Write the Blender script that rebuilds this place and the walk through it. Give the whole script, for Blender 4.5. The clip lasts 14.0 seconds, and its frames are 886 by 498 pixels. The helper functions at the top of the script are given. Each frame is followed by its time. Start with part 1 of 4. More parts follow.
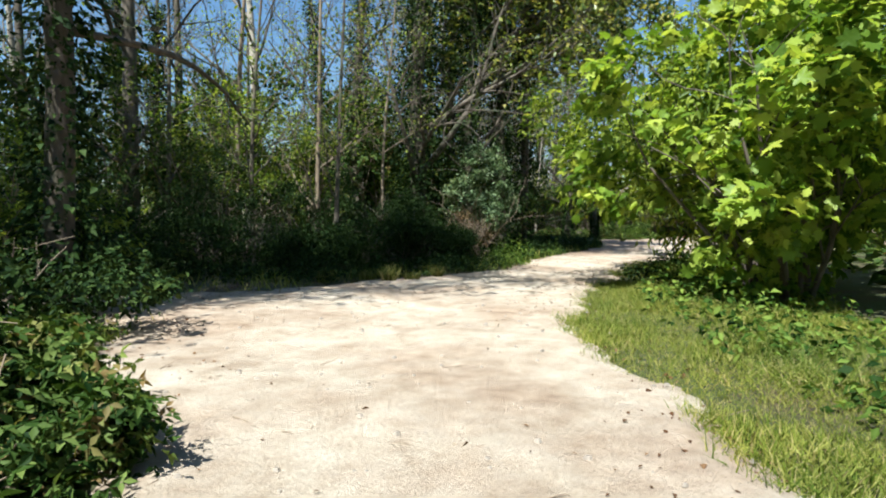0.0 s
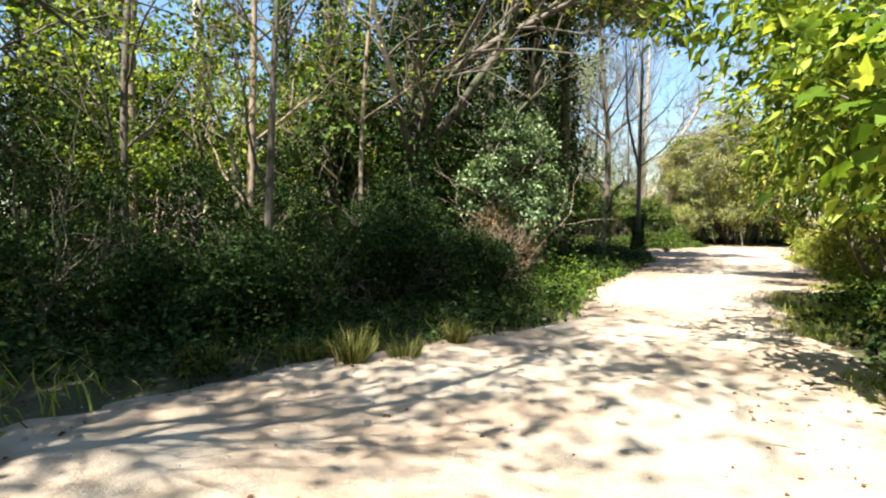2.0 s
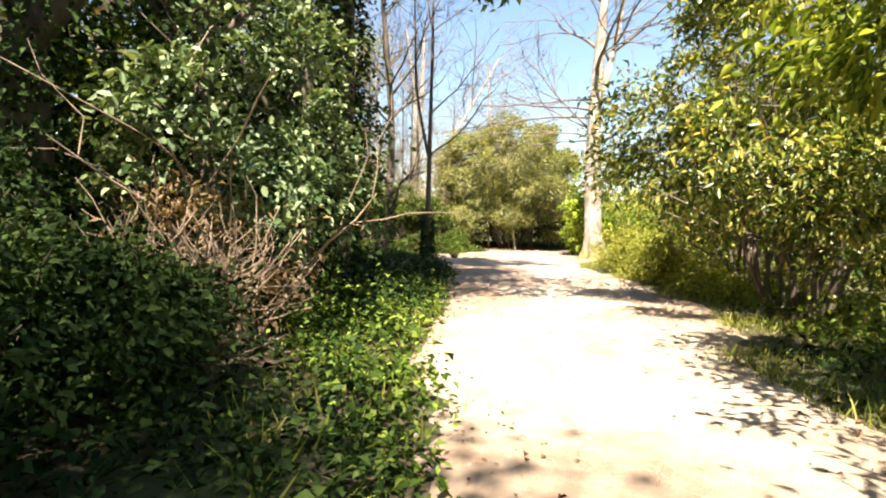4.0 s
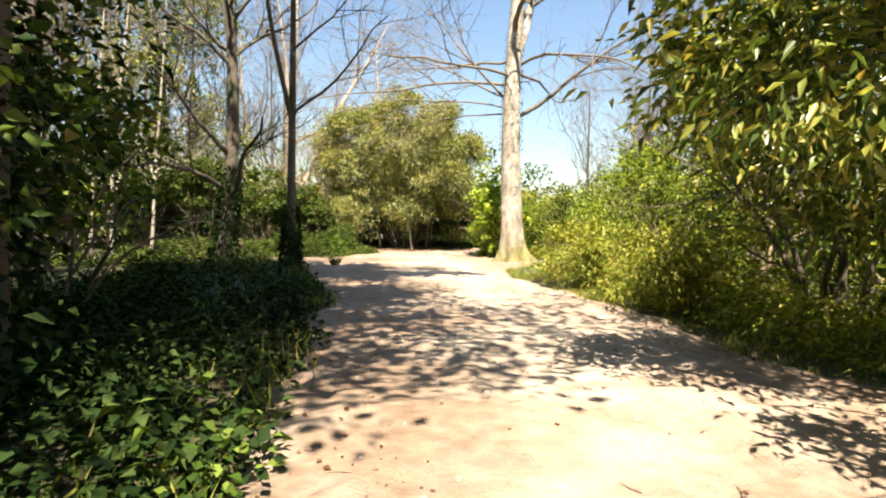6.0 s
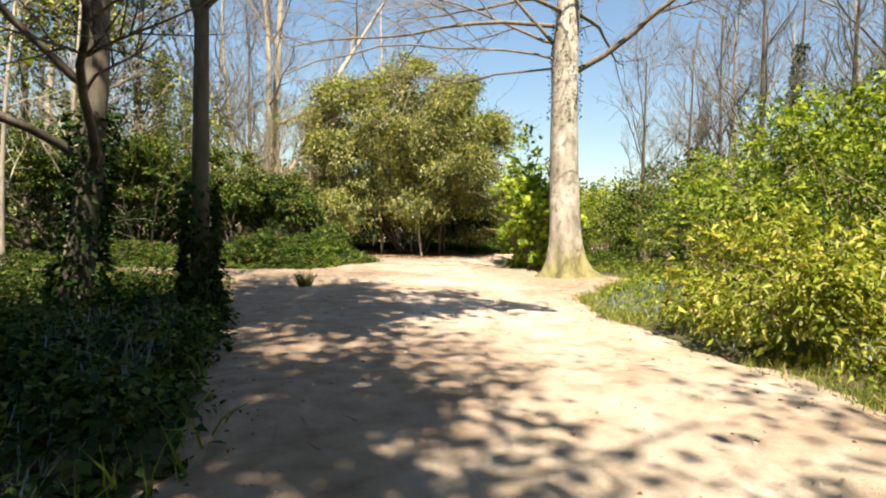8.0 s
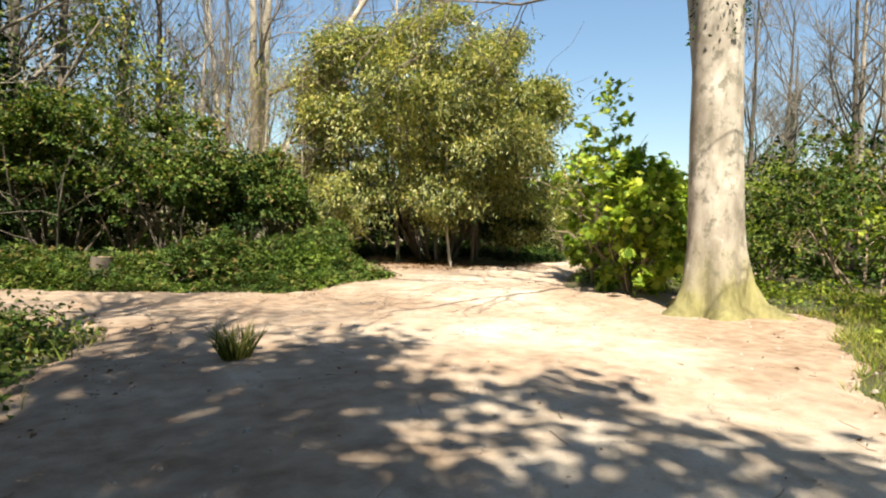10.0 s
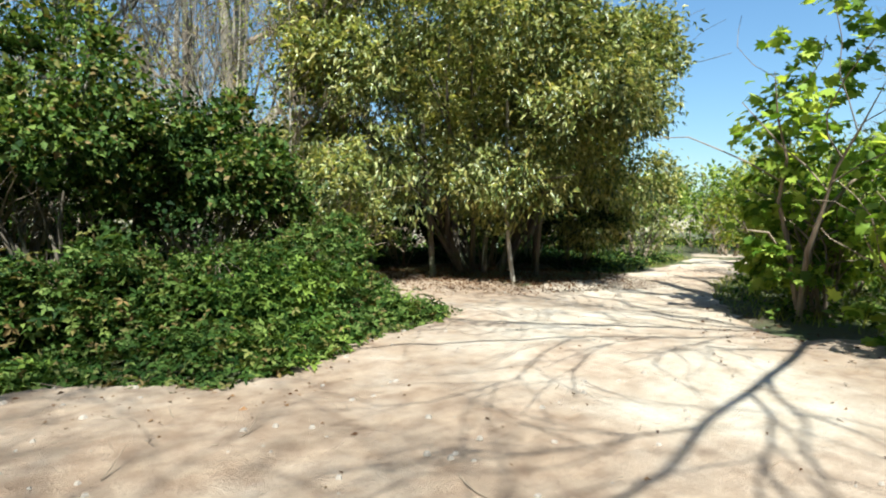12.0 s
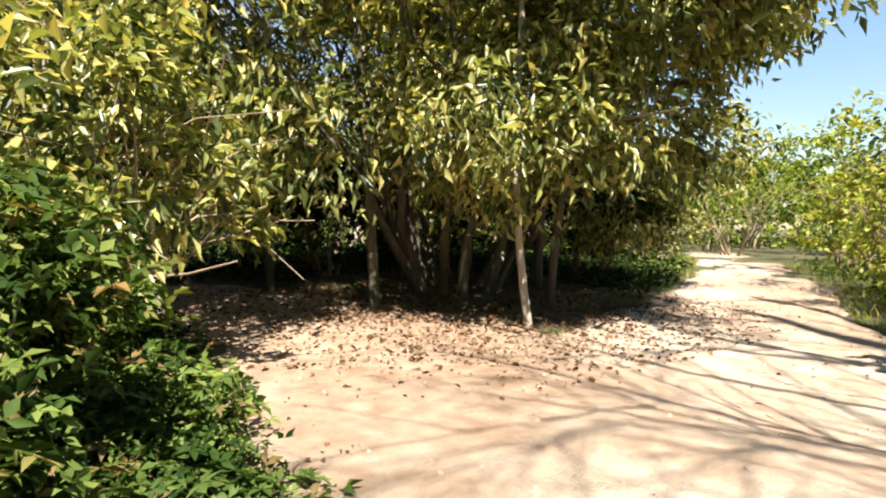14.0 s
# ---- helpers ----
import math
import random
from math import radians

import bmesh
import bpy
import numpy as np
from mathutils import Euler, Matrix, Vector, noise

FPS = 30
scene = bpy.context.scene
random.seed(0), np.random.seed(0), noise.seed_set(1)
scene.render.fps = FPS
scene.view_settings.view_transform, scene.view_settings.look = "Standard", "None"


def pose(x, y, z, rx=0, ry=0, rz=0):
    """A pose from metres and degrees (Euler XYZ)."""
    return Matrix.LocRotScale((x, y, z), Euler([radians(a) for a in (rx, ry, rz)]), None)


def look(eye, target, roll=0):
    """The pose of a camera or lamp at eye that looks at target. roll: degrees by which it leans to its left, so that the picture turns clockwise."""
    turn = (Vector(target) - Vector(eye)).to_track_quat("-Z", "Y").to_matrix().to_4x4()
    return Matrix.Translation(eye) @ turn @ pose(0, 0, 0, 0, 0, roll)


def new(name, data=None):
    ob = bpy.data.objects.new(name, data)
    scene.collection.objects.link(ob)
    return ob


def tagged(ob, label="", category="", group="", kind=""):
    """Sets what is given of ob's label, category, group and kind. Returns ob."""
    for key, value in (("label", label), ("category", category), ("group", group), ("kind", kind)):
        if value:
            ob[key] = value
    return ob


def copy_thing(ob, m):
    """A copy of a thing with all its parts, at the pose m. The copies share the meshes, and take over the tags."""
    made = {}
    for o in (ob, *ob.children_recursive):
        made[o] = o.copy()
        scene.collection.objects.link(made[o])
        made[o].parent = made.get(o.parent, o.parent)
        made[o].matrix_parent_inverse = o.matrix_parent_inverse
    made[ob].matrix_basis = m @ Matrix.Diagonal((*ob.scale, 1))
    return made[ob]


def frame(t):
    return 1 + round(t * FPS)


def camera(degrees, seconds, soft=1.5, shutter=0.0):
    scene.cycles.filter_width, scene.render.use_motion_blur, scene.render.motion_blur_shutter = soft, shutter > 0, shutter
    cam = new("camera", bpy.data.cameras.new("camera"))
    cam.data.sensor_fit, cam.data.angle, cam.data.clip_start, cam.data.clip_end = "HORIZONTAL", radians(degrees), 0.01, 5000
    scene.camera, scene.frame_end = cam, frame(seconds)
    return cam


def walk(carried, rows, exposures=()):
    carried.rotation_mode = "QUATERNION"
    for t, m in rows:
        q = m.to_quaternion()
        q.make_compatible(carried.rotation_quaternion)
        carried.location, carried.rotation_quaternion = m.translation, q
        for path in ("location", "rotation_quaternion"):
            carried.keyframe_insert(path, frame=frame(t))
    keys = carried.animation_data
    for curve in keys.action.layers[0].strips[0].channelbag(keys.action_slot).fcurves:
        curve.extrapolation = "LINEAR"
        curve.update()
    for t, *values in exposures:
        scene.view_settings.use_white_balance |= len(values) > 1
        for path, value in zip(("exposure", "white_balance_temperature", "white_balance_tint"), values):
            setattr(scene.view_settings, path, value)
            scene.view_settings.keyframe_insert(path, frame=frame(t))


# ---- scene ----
cam = camera(77.23, 14.0, soft=2.05)
ROWS = [  # seconds, x, y, z, yaw, pitch, roll
    (0.0, 0.000, 0.000, 1.030, -0.00, -2.80, -0.22),
    (0.5, -0.242, 1.338, 1.030, 0.23, -2.78, -0.27),
    (1.0, -0.405, 2.704, 1.038, 0.54, -2.59, -0.30),
    (1.5, -0.410, 4.070, 1.041, 0.57, -2.60, -0.30),
    (2.0, -0.259, 5.437, 1.062, -0.24, -2.34, -0.36),
    (2.5, -0.221, 6.775, 1.048, -1.32, -2.57, -0.50),
    (3.0, -0.229, 8.120, 1.064, -1.99, -2.44, -0.67),
    (3.5, 0.094, 9.406, 1.059, -10.56, -2.24, -0.99),
    (4.0, 0.627, 10.607, 1.048, -24.21, -1.93, -1.24),
    (4.5, 1.199, 11.814, 1.047, -32.15, -1.83, -1.23),
    (5.0, 1.804, 13.012, 1.049, -35.77, -1.87, -1.10),
    (5.5, 2.439, 14.195, 1.050, -36.49, -1.98, -0.94),
    (6.0, 3.104, 15.363, 1.050, -35.69, -2.09, -0.83),
    (6.5, 3.797, 16.514, 1.048, -34.79, -2.15, -0.80),
    (7.0, 4.520, 17.650, 1.049, -35.18, -2.08, -0.88),
    (7.5, 5.228, 18.796, 1.052, -35.19, -2.03, -0.96),
    (8.0, 5.918, 19.953, 1.055, -34.93, -1.99, -1.08),
    (8.5, 6.584, 21.125, 1.059, -34.54, -1.97, -1.24),
    (9.0, 7.222, 22.310, 1.063, -34.12, -1.97, -1.41),
    (9.5, 7.824, 23.509, 1.067, -33.80, -1.98, -1.54),
    (10.0, 8.380, 24.711, 1.066, -33.71, -2.00, -1.53),
    (10.5, 8.897, 25.878, 1.041, -34.20, -2.32, -1.48),
    (11.0, 9.412, 27.144, 1.046, -33.12, -2.31, -1.27),
    (11.5, 9.952, 28.389, 1.065, -33.32, -2.04, -1.14),
    (12.0, 10.399, 29.668, 1.062, -33.33, -2.20, -1.09),
    (12.5, 10.890, 30.888, 1.063, -33.52, -2.40, -1.11),
    (13.0, 11.590, 31.988, 1.076, -34.66, -2.69, -1.23),
    (13.5, 12.355, 33.032, 1.084, -37.83, -2.70, -1.50),
    (14.0, 13.190, 34.057, 1.075, -39.07, -3.02, -1.68),
]
walk(cam, [(t, pose(x, y, z, 90 + pitch, roll, yaw)) for t, x, y, z, yaw, pitch, roll in ROWS],
     exposures=[(0.0, 1.3, 5200, 4), (1.0, 1.25, 5000, 3), (1.5, 1.85, 5400, 5), (2.0, 2.1, 5700, 8), (3.0, 2.35, 6050, 12), (3.5, 2.45, 6200, 14), (4.0, 2.3, 6350, 16), (6.5, 1.85, 6400, 13), (7.2, 1.7, 6350, 12), (9.5, 1.65, 6250, 9),
                (10.5, 1.65, 5900, 7), (11.5, 1.5, 5250, 1), (12.0, 1.5, 5200, 1), (12.5, 1.55, 5500, 4), (13.2, 1.78, 6050, 11), (14.0, 1.9, 6100, 14)])

# ---- light ----
SUN_AZ, SUN_EL = math.atan2(-0.5, -0.87), radians(57)
sun_dir = Vector((math.sin(SUN_AZ) * math.cos(SUN_EL), math.cos(SUN_AZ) * math.cos(SUN_EL), math.sin(SUN_EL)))
world = bpy.data.worlds.new("sky")
scene.world = world
world.use_nodes = True
wn = world.node_tree
sky = wn.nodes.new("ShaderNodeTexSky")
sky.sky_type, sky.sun_disc = "NISHITA", False
sky.sun_elevation, sky.sun_rotation = SUN_EL, SUN_AZ % (2 * math.pi)
sky.air_density, sky.dust_density, sky.ozone_density = 1.6, 0.3, 3.2
wn.links.new(sky.outputs[0], wn.nodes["Background"].inputs[0])
wn.nodes["Background"].inputs[1].default_value = 0.05
lamp = bpy.data.lights.new("sun", "SUN")
lamp.energy, lamp.angle, lamp.color = 5.0, radians(0.55), (1.0, 0.895, 0.72)
sun = new("sun", lamp)
sun.matrix_world = look(sun_dir * 80, (0, 0, 0))


# ---- materials ----
def nodes_of(name):
    m = bpy.data.materials.new(name)
    m.use_nodes = True
    return m, m.node_tree, m.node_tree.nodes["Principled BSDF"]


def ramp(nt, source, stops):
    r = nt.nodes.new("ShaderNodeValToRGB")
    while len(r.color_ramp.elements) < len(stops):
        r.color_ramp.elements.new(0.5)
    for e, (p, c) in zip(r.color_ramp.elements, stops):
        e.position, e.color = p, (*c, 1)
    nt.links.new(source, r.inputs[0])
    return r.outputs[0]


def noise_tex(nt, scale, detail=6, rough=0.6, stretch=None):
    n = nt.nodes.new("ShaderNodeTexNoise")
    n.inputs["Scale"].default_value, n.inputs["Detail"].default_value, n.inputs["Roughness"].default_value = scale, detail, rough
    c = nt.nodes.new("ShaderNodeTexCoord")
    if stretch:
        mp = nt.nodes.new("ShaderNodeMapping")
        mp.inputs["Scale"].default_value = stretch
        nt.links.new(c.outputs["Object"], mp.inputs[0])
        nt.links.new(mp.outputs[0], n.inputs["Vector"])
    else:
        nt.links.new(c.outputs["Object"], n.inputs["Vector"])
    return n.outputs["Fac"]


def mixed(nt, fac, a, b, blend="MIX"):
    m = nt.nodes.new("ShaderNodeMix")
    m.data_type, m.blend_type = "RGBA", blend
    for k, v in ((0, fac), (6, a), (7, b)):
        if isinstance(v, (int, float)):
            m.inputs[k].default_value = v
        elif isinstance(v, tuple):
            m.inputs[k].default_value = (*v, 1)
        else:
            nt.links.new(v, m.inputs[k])
    return m.outputs[2]


def bump(nt, bsdf, source, strength, distance):
    b = nt.nodes.new("ShaderNodeBump")
    b.inputs["Strength"].default_value, b.inputs["Distance"].default_value = strength, distance
    nt.links.new(source, b.inputs["Height"])
    nt.links.new(b.outputs[0], bsdf.inputs["Normal"])


def leaf_material(name, dark, mid, light, glow=0.35, rough=0.45, brown=None, gloss=None):
    """Leaf: colour differs from leaf to leaf and in drifts over the plant; light passes through it."""
    m, nt, p = nodes_of(name)
    g = nt.nodes.new("ShaderNodeNewGeometry")
    stops = [(0.0, dark), (0.45, mid), (0.85, light)]
    if brown:
        stops.append((0.97, brown))
    col = ramp(nt, g.outputs["Random Per Island"], stops)
    drift = ramp(nt, noise_tex(nt, 0.9, 3), [(0.3, (0.72, 0.78, 0.8)), (0.7, (1.2, 1.12, 0.95))])
    col = mixed(nt, 1.0, col, drift, "MULTIPLY")
    nt.links.new(col, p.inputs["Base Color"])
    p.inputs["Roughness"].default_value = rough
    p.inputs["Specular IOR Level"].default_value = gloss or (0.22 if rough < 0.5 else 0.08)
    tr = nt.nodes.new("ShaderNodeBsdfTranslucent")
    nt.links.new(mixed(nt, 1.0, col, (1.25, 1.2, 0.55), "MULTIPLY"), tr.inputs["Color"])
    mx = nt.nodes.new("ShaderNodeMixShader")
    mx.inputs[0].default_value = glow
    nt.links.new(p.outputs[0], mx.inputs[1])
    nt.links.new(tr.outputs[0], mx.inputs[2])
    nt.links.new(mx.outputs[0], nt.nodes["Material Output"].inputs[0])
    return m


def bark_material(name, a, b, moss=None, scale=9.0, depth=0.02):
    m, nt, p = nodes_of(name)
    fine = noise_tex(nt, scale, 8, 0.65, (1, 1, 0.25))
    col = ramp(nt, fine, [(0.3, a), (0.7, b)])
    patch = noise_tex(nt, 2.3, 5, 0.6)
    if moss:
        col = mixed(nt, ramp(nt, patch, [(0.5, (0, 0, 0)), (0.66, (1, 1, 1))]), col, moss)
    nt.links.new(col, p.inputs["Base Color"])
    p.inputs["Roughness"].default_value = 0.85
    bump(nt, p, fine, 0.7, depth)
    return m


def beech_bark():
    """Smooth grey bark in pale and darker plates, with moss growing up from the foot."""
    m, nt, p = nodes_of("grey_beech_bark")
    fine, plate = noise_tex(nt, 6, 8, 0.65, (1, 1, 0.35)), noise_tex(nt, 1.7, 6, 0.6, (1, 1, 0.6))
    blotch = noise_tex(nt, 5.5, 7, 0.7, (1, 1, 0.8))
    col = ramp(nt, plate, [(0.32, (0.22, 0.185, 0.14)), (0.5, (0.38, 0.33, 0.265)), (0.66, (0.56, 0.50, 0.42))])
    col = mixed(nt, ramp(nt, blotch, [(0.52, (0, 0, 0)), (0.60, (0.8, 0.8, 0.8))]), col, (0.17, 0.155, 0.115))
    col = mixed(nt, ramp(nt, blotch, [(0.30, (0.75, 0.75, 0.75)), (0.38, (0, 0, 0))]), col, (0.62, 0.58, 0.50))
    col = mixed(nt, 1.0, col, ramp(nt, fine, [(0.3, (0.62, 0.6, 0.55)), (0.6, (1, 1, 1))]), "MULTIPLY")
    c, s, a = nt.nodes.new("ShaderNodeTexCoord"), nt.nodes.new("ShaderNodeSeparateXYZ"), nt.nodes.new("ShaderNodeMath")
    nt.links.new(c.outputs["Object"], s.inputs[0])
    a.operation = "MULTIPLY_ADD"
    nt.links.new(s.outputs[2], a.inputs[0])
    a.inputs[1].default_value = -0.36
    nt.links.new(plate, a.inputs[2])
    col = mixed(nt, ramp(nt, a.outputs[0], [(0.10, (0, 0, 0)), (0.36, (0.95, 0.95, 0.95))]), col, ramp(nt, fine, [(0.35, (0.08, 0.07, 0.018)), (0.65, (0.22, 0.195, 0.065))]))
    nt.links.new(col, p.inputs["Base Color"])
    p.inputs["Roughness"].default_value = 0.85
    bump(nt, p, fine, 0.6, 0.02)
    return m


def path_material():
    """Dry sandy earth: pale where worn, brown where damp or littered, with trodden dents and grit."""
    m, nt, p = nodes_of("trodden_sandy_path")
    big, mid, dent, fine = noise_tex(nt, 0.45, 6, 0.6), noise_tex(nt, 2.4, 8, 0.68), noise_tex(nt, 6.5, 4, 0.5), noise_tex(nt, 42, 6, 0.75)
    col = ramp(nt, mid, [(0.28, (0.27, 0.195, 0.13)), (0.46, (0.44, 0.355, 0.265)), (0.70, (0.56, 0.48, 0.385))])
    col = mixed(nt, ramp(nt, big, [(0.44, (0, 0, 0)), (0.60, (0.8, 0.8, 0.8))]), col, ramp(nt, dent, [(0.35, (0.23, 0.15, 0.095)), (0.65, (0.41, 0.30, 0.21))]))
    earth = nt.nodes.new("ShaderNodeAttribute")
    earth.attribute_name = "earth"
    col = mixed(nt, mixed(nt, 1.0, earth.outputs["Color"], ramp(nt, mid, [(0.3, (0.95, 0.95, 0.95)), (0.7, (0.45, 0.45, 0.45))]), "MULTIPLY"), col, ramp(nt, dent, [(0.3, (0.19, 0.12, 0.075)), (0.7, (0.33, 0.235, 0.155))]))
    col = mixed(nt, ramp(nt, fine, [(0.55, (0, 0, 0)), (0.70, (0.75, 0.75, 0.75))]), col, (0.25, 0.185, 0.125))
    nt.links.new(col, p.inputs["Base Color"])
    p.inputs["Roughness"].default_value = 0.9
    p.inputs["Specular IOR Level"].default_value = 0.25
    bump(nt, p, mixed(nt, 0.35, mixed(nt, 0.5, mid, dent), fine), 0.9, 0.06)
    return m


def soil_material():
    m, nt, p = nodes_of("woodland_soil")
    big, fine = noise_tex(nt, 1.1, 6), noise_tex(nt, 26, 7, 0.7)
    col = ramp(nt, fine, [(0.3, (0.04, 0.027, 0.015)), (0.55, (0.09, 0.06, 0.032)), (0.75, (0.16, 0.108, 0.055))])
    col = mixed(nt, ramp(nt, big, [(0.35, (0, 0, 0)), (0.6, (0.85, 0.85, 0.85))]), col, (0.065, 0.085, 0.02))
    nt.links.new(col, p.inputs["Base Color"])
    p.inputs["Roughness"].default_value = 0.95
    bump(nt, p, fine, 0.9, 0.05)
    return m


PATH, SOIL = path_material(), soil_material()
BARK = bark_material("brown_bark", (0.055, 0.042, 0.03), (0.16, 0.125, 0.09), (0.06, 0.07, 0.03))
GREY_BARK = beech_bark()
PALE_BARK = bark_material("pale_bark", (0.22, 0.18, 0.13), (0.48, 0.42, 0.33), None, 7.0, 0.01)
TWIG = bark_material("dry_twig", (0.14, 0.10, 0.065), (0.30, 0.225, 0.15), None, 12.0, 0.004)
SYCAMORE = leaf_material("young_sycamore_leaf", (0.07, 0.13, 0.011), (0.22, 0.325, 0.03), (0.46, 0.53, 0.09), 0.5)
LAUREL = leaf_material("glossy_laurel_leaf", (0.02, 0.045, 0.008), (0.11, 0.155, 0.024), (0.33, 0.34, 0.075), 0.36, 0.34, (0.46, 0.39, 0.10), 0.45)
OLIVE = leaf_material("olive_evergreen_leaf", (0.03, 0.055, 0.014), (0.20, 0.23, 0.06), (0.46, 0.45, 0.17), 0.38, 0.34, (0.50, 0.43, 0.16), 0.5)
BRAMBLE = leaf_material("bramble_leaf", (0.012, 0.03, 0.005), (0.055, 0.095, 0.018), (0.17, 0.22, 0.055), 0.3, 0.55, (0.2, 0.14, 0.06))
# ivy leaf kept near black; it also puts deep shade into other plants' colour
IVY_AND_SHADE = leaf_material("ivy_leaf", (0.008, 0.019, 0.005), (0.02, 0.04, 0.009), (0.05, 0.078, 0.02), 0.12, 0.65)
HOLLY = leaf_material("silvery_holly_leaf", (0.03, 0.06, 0.02), (0.09, 0.14, 0.055), (0.24, 0.30, 0.16), 0.18, 0.38)
SPRING = leaf_material("spring_leaf", (0.035, 0.07, 0.008), (0.13, 0.19, 0.02), (0.34, 0.40, 0.06), 0.48)
YELLOW = leaf_material("yellow_green_leaf", (0.12, 0.15, 0.016), (0.24, 0.29, 0.035), (0.47, 0.46, 0.10), 0.42, 0.45, (0.42, 0.36, 0.12))
FERN = leaf_material("dead_bracken", (0.06, 0.037, 0.018), (0.15, 0.10, 0.052), (0.29, 0.21, 0.12), 0.2, 0.8)
GRASS = leaf_material("grass_blade", (0.07, 0.11, 0.014), (0.19, 0.235, 0.036), (0.36, 0.36, 0.09), 0.38, 0.5, (0.48, 0.40, 0.19))
# verge plant leaf; brambles in sun take it too, their light put into colour
NETTLE_AND_LIT_BRAMBLE = leaf_material("verge_plant_and_lit_bramble_leaf", (0.014, 0.036, 0.006), (0.06, 0.108, 0.016), (0.2, 0.27, 0.05), 0.36, 0.6)
TUFT = leaf_material("tuft_blade", (0.05, 0.07, 0.014), (0.13, 0.15, 0.035), (0.27, 0.26, 0.085), 0.35, 0.5, (0.42, 0.33, 0.17))
GREY_TWIG = bark_material("grey_twig", (0.08, 0.065, 0.048), (0.21, 0.175, 0.13), None, 12.0, 0.004)
LITTER = leaf_material("fallen_leaf", (0.05, 0.022, 0.011), (0.105, 0.052, 0.026), (0.19, 0.11, 0.06), 0.1, 0.8)
STONE = bark_material("pebble", (0.2, 0.165, 0.13), (0.38, 0.32, 0.26), None, 20.0, 0.003)
CUT = bark_material("weathered_cut_wood", (0.24, 0.16, 0.09), (0.42, 0.31, 0.19), None, 14.0, 0.006)
BLUEBELL = leaf_material("bluebell_flower", (0.13, 0.16, 0.2), (0.22, 0.25, 0.3), (0.33, 0.37, 0.4), 0.3)


# ---- mesh helpers ----
def mesh_from(name, verts, faces, smooth=False):
    """A mesh from arrays: vertices and a list of face arrays, each of one corner count."""
    me = bpy.data.meshes.new(name)
    faces = [np.asarray(f, dtype=np.int32) for f in faces if len(f)]
    verts = np.asarray(verts, dtype=np.float32)
    sizes = np.concatenate([np.full(len(f), f.shape[1], dtype=np.int32) for f in faces])
    loops = np.concatenate([f.ravel() for f in faces])
    me.vertices.add(len(verts))
    me.vertices.foreach_set("co", verts.ravel())
    me.loops.add(len(loops))
    me.loops.foreach_set("vertex_index", loops)
    me.polygons.add(len(sizes))
    me.polygons.foreach_set("loop_start", np.concatenate([[0], np.cumsum(sizes)[:-1]]).astype(np.int32))
    me.polygons.foreach_set("use_smooth", np.full(len(sizes), smooth))
    me.update(calc_edges=True)
    return me


def part(name, me, material, parent=None, label=""):
    ob = new(name, me)
    me.materials.append(material)
    if parent:
        ob.parent = parent
    if label:
        ob["label"] = label
    return ob


def thing(name, x, y, z, label, category, group="", kind=""):
    ob = new(name)
    ob.empty_display_size = 0.2
    ob.matrix_basis = pose(x, y, z)
    return tagged(ob, label, category, group, kind)


LEAF = {
    "diamond": (np.array([(0, 0, 0), (.45, .5, .10), (1, 0, -.12), (.45, -.5, .10)]), [np.array([(0, 2, 1), (0, 3, 2)])], 0.62),
    "lance": (np.array([(0, 0, 0), (.42, .5, .08), (1, 0, -.22), (.42, -.5, .08)]), [np.array([(0, 2, 1), (0, 3, 2)])], 0.34),
    "oval": (np.array([(0, 0, 0), (.28, .46, .07), (.70, .40, .03), (1, 0, -.16), (.70, -.40, .03), (.28, -.46, .07)]),
             [np.array([(0, 3, 2, 1), (0, 5, 4, 3)])], 0.60),
    "long": (np.array([(0, 0, 0), (.30, .5, .05), (.70, .42, -.02), (1, 0, -.25), (.70, -.42, -.02), (.30, -.5, .05)]),
             [np.array([(0, 3, 2, 1), (0, 5, 4, 3)])], 0.34),
    "lobed": (np.array([(0, 0, 0), (.02, .34, .02), (.22, .30, .05), (.30, .62, -.03), (.52, .30, .05), (.78, .36, .0), (.74, .13, .04), (1.05, 0, -.10),
                        (.74, -.13, .04), (.78, -.36, .0), (.52, -.30, .05), (.30, -.62, -.03), (.22, -.30, .05), (.02, -.34, .02), (.42, 0, -.03)]),
              [np.array([(14, (i + 1) % 14, i) for i in range(14)])], 1.0),
    "trio": (np.array([(.25, 0, 0), (.62, .25, .05), (1, 0, -.10), (.62, -.25, .05), (.12, .40, .03), (.36, .92, -.10), (.46, .38, .05), (.12, -.40, .03), (.36, -.92, -.10), (.46, -.38, .05)]),
             [np.array([(0, 2, 1), (0, 3, 2), (0, 5, 4), (0, 6, 5), (0, 7, 8), (0, 8, 9)])], 0.8),
    "blade": (np.array([(0, .5, 0), (0, -.5, 0), (.55, .36, .03), (.55, -.36, .03), (1, 0, -.16)]), [np.array([(0, 1, 3, 2)]), np.array([(2, 3, 4)])], 0.05),
}


def unit(a):
    return a / np.maximum(np.linalg.norm(a, axis=1, keepdims=True), 1e-9)


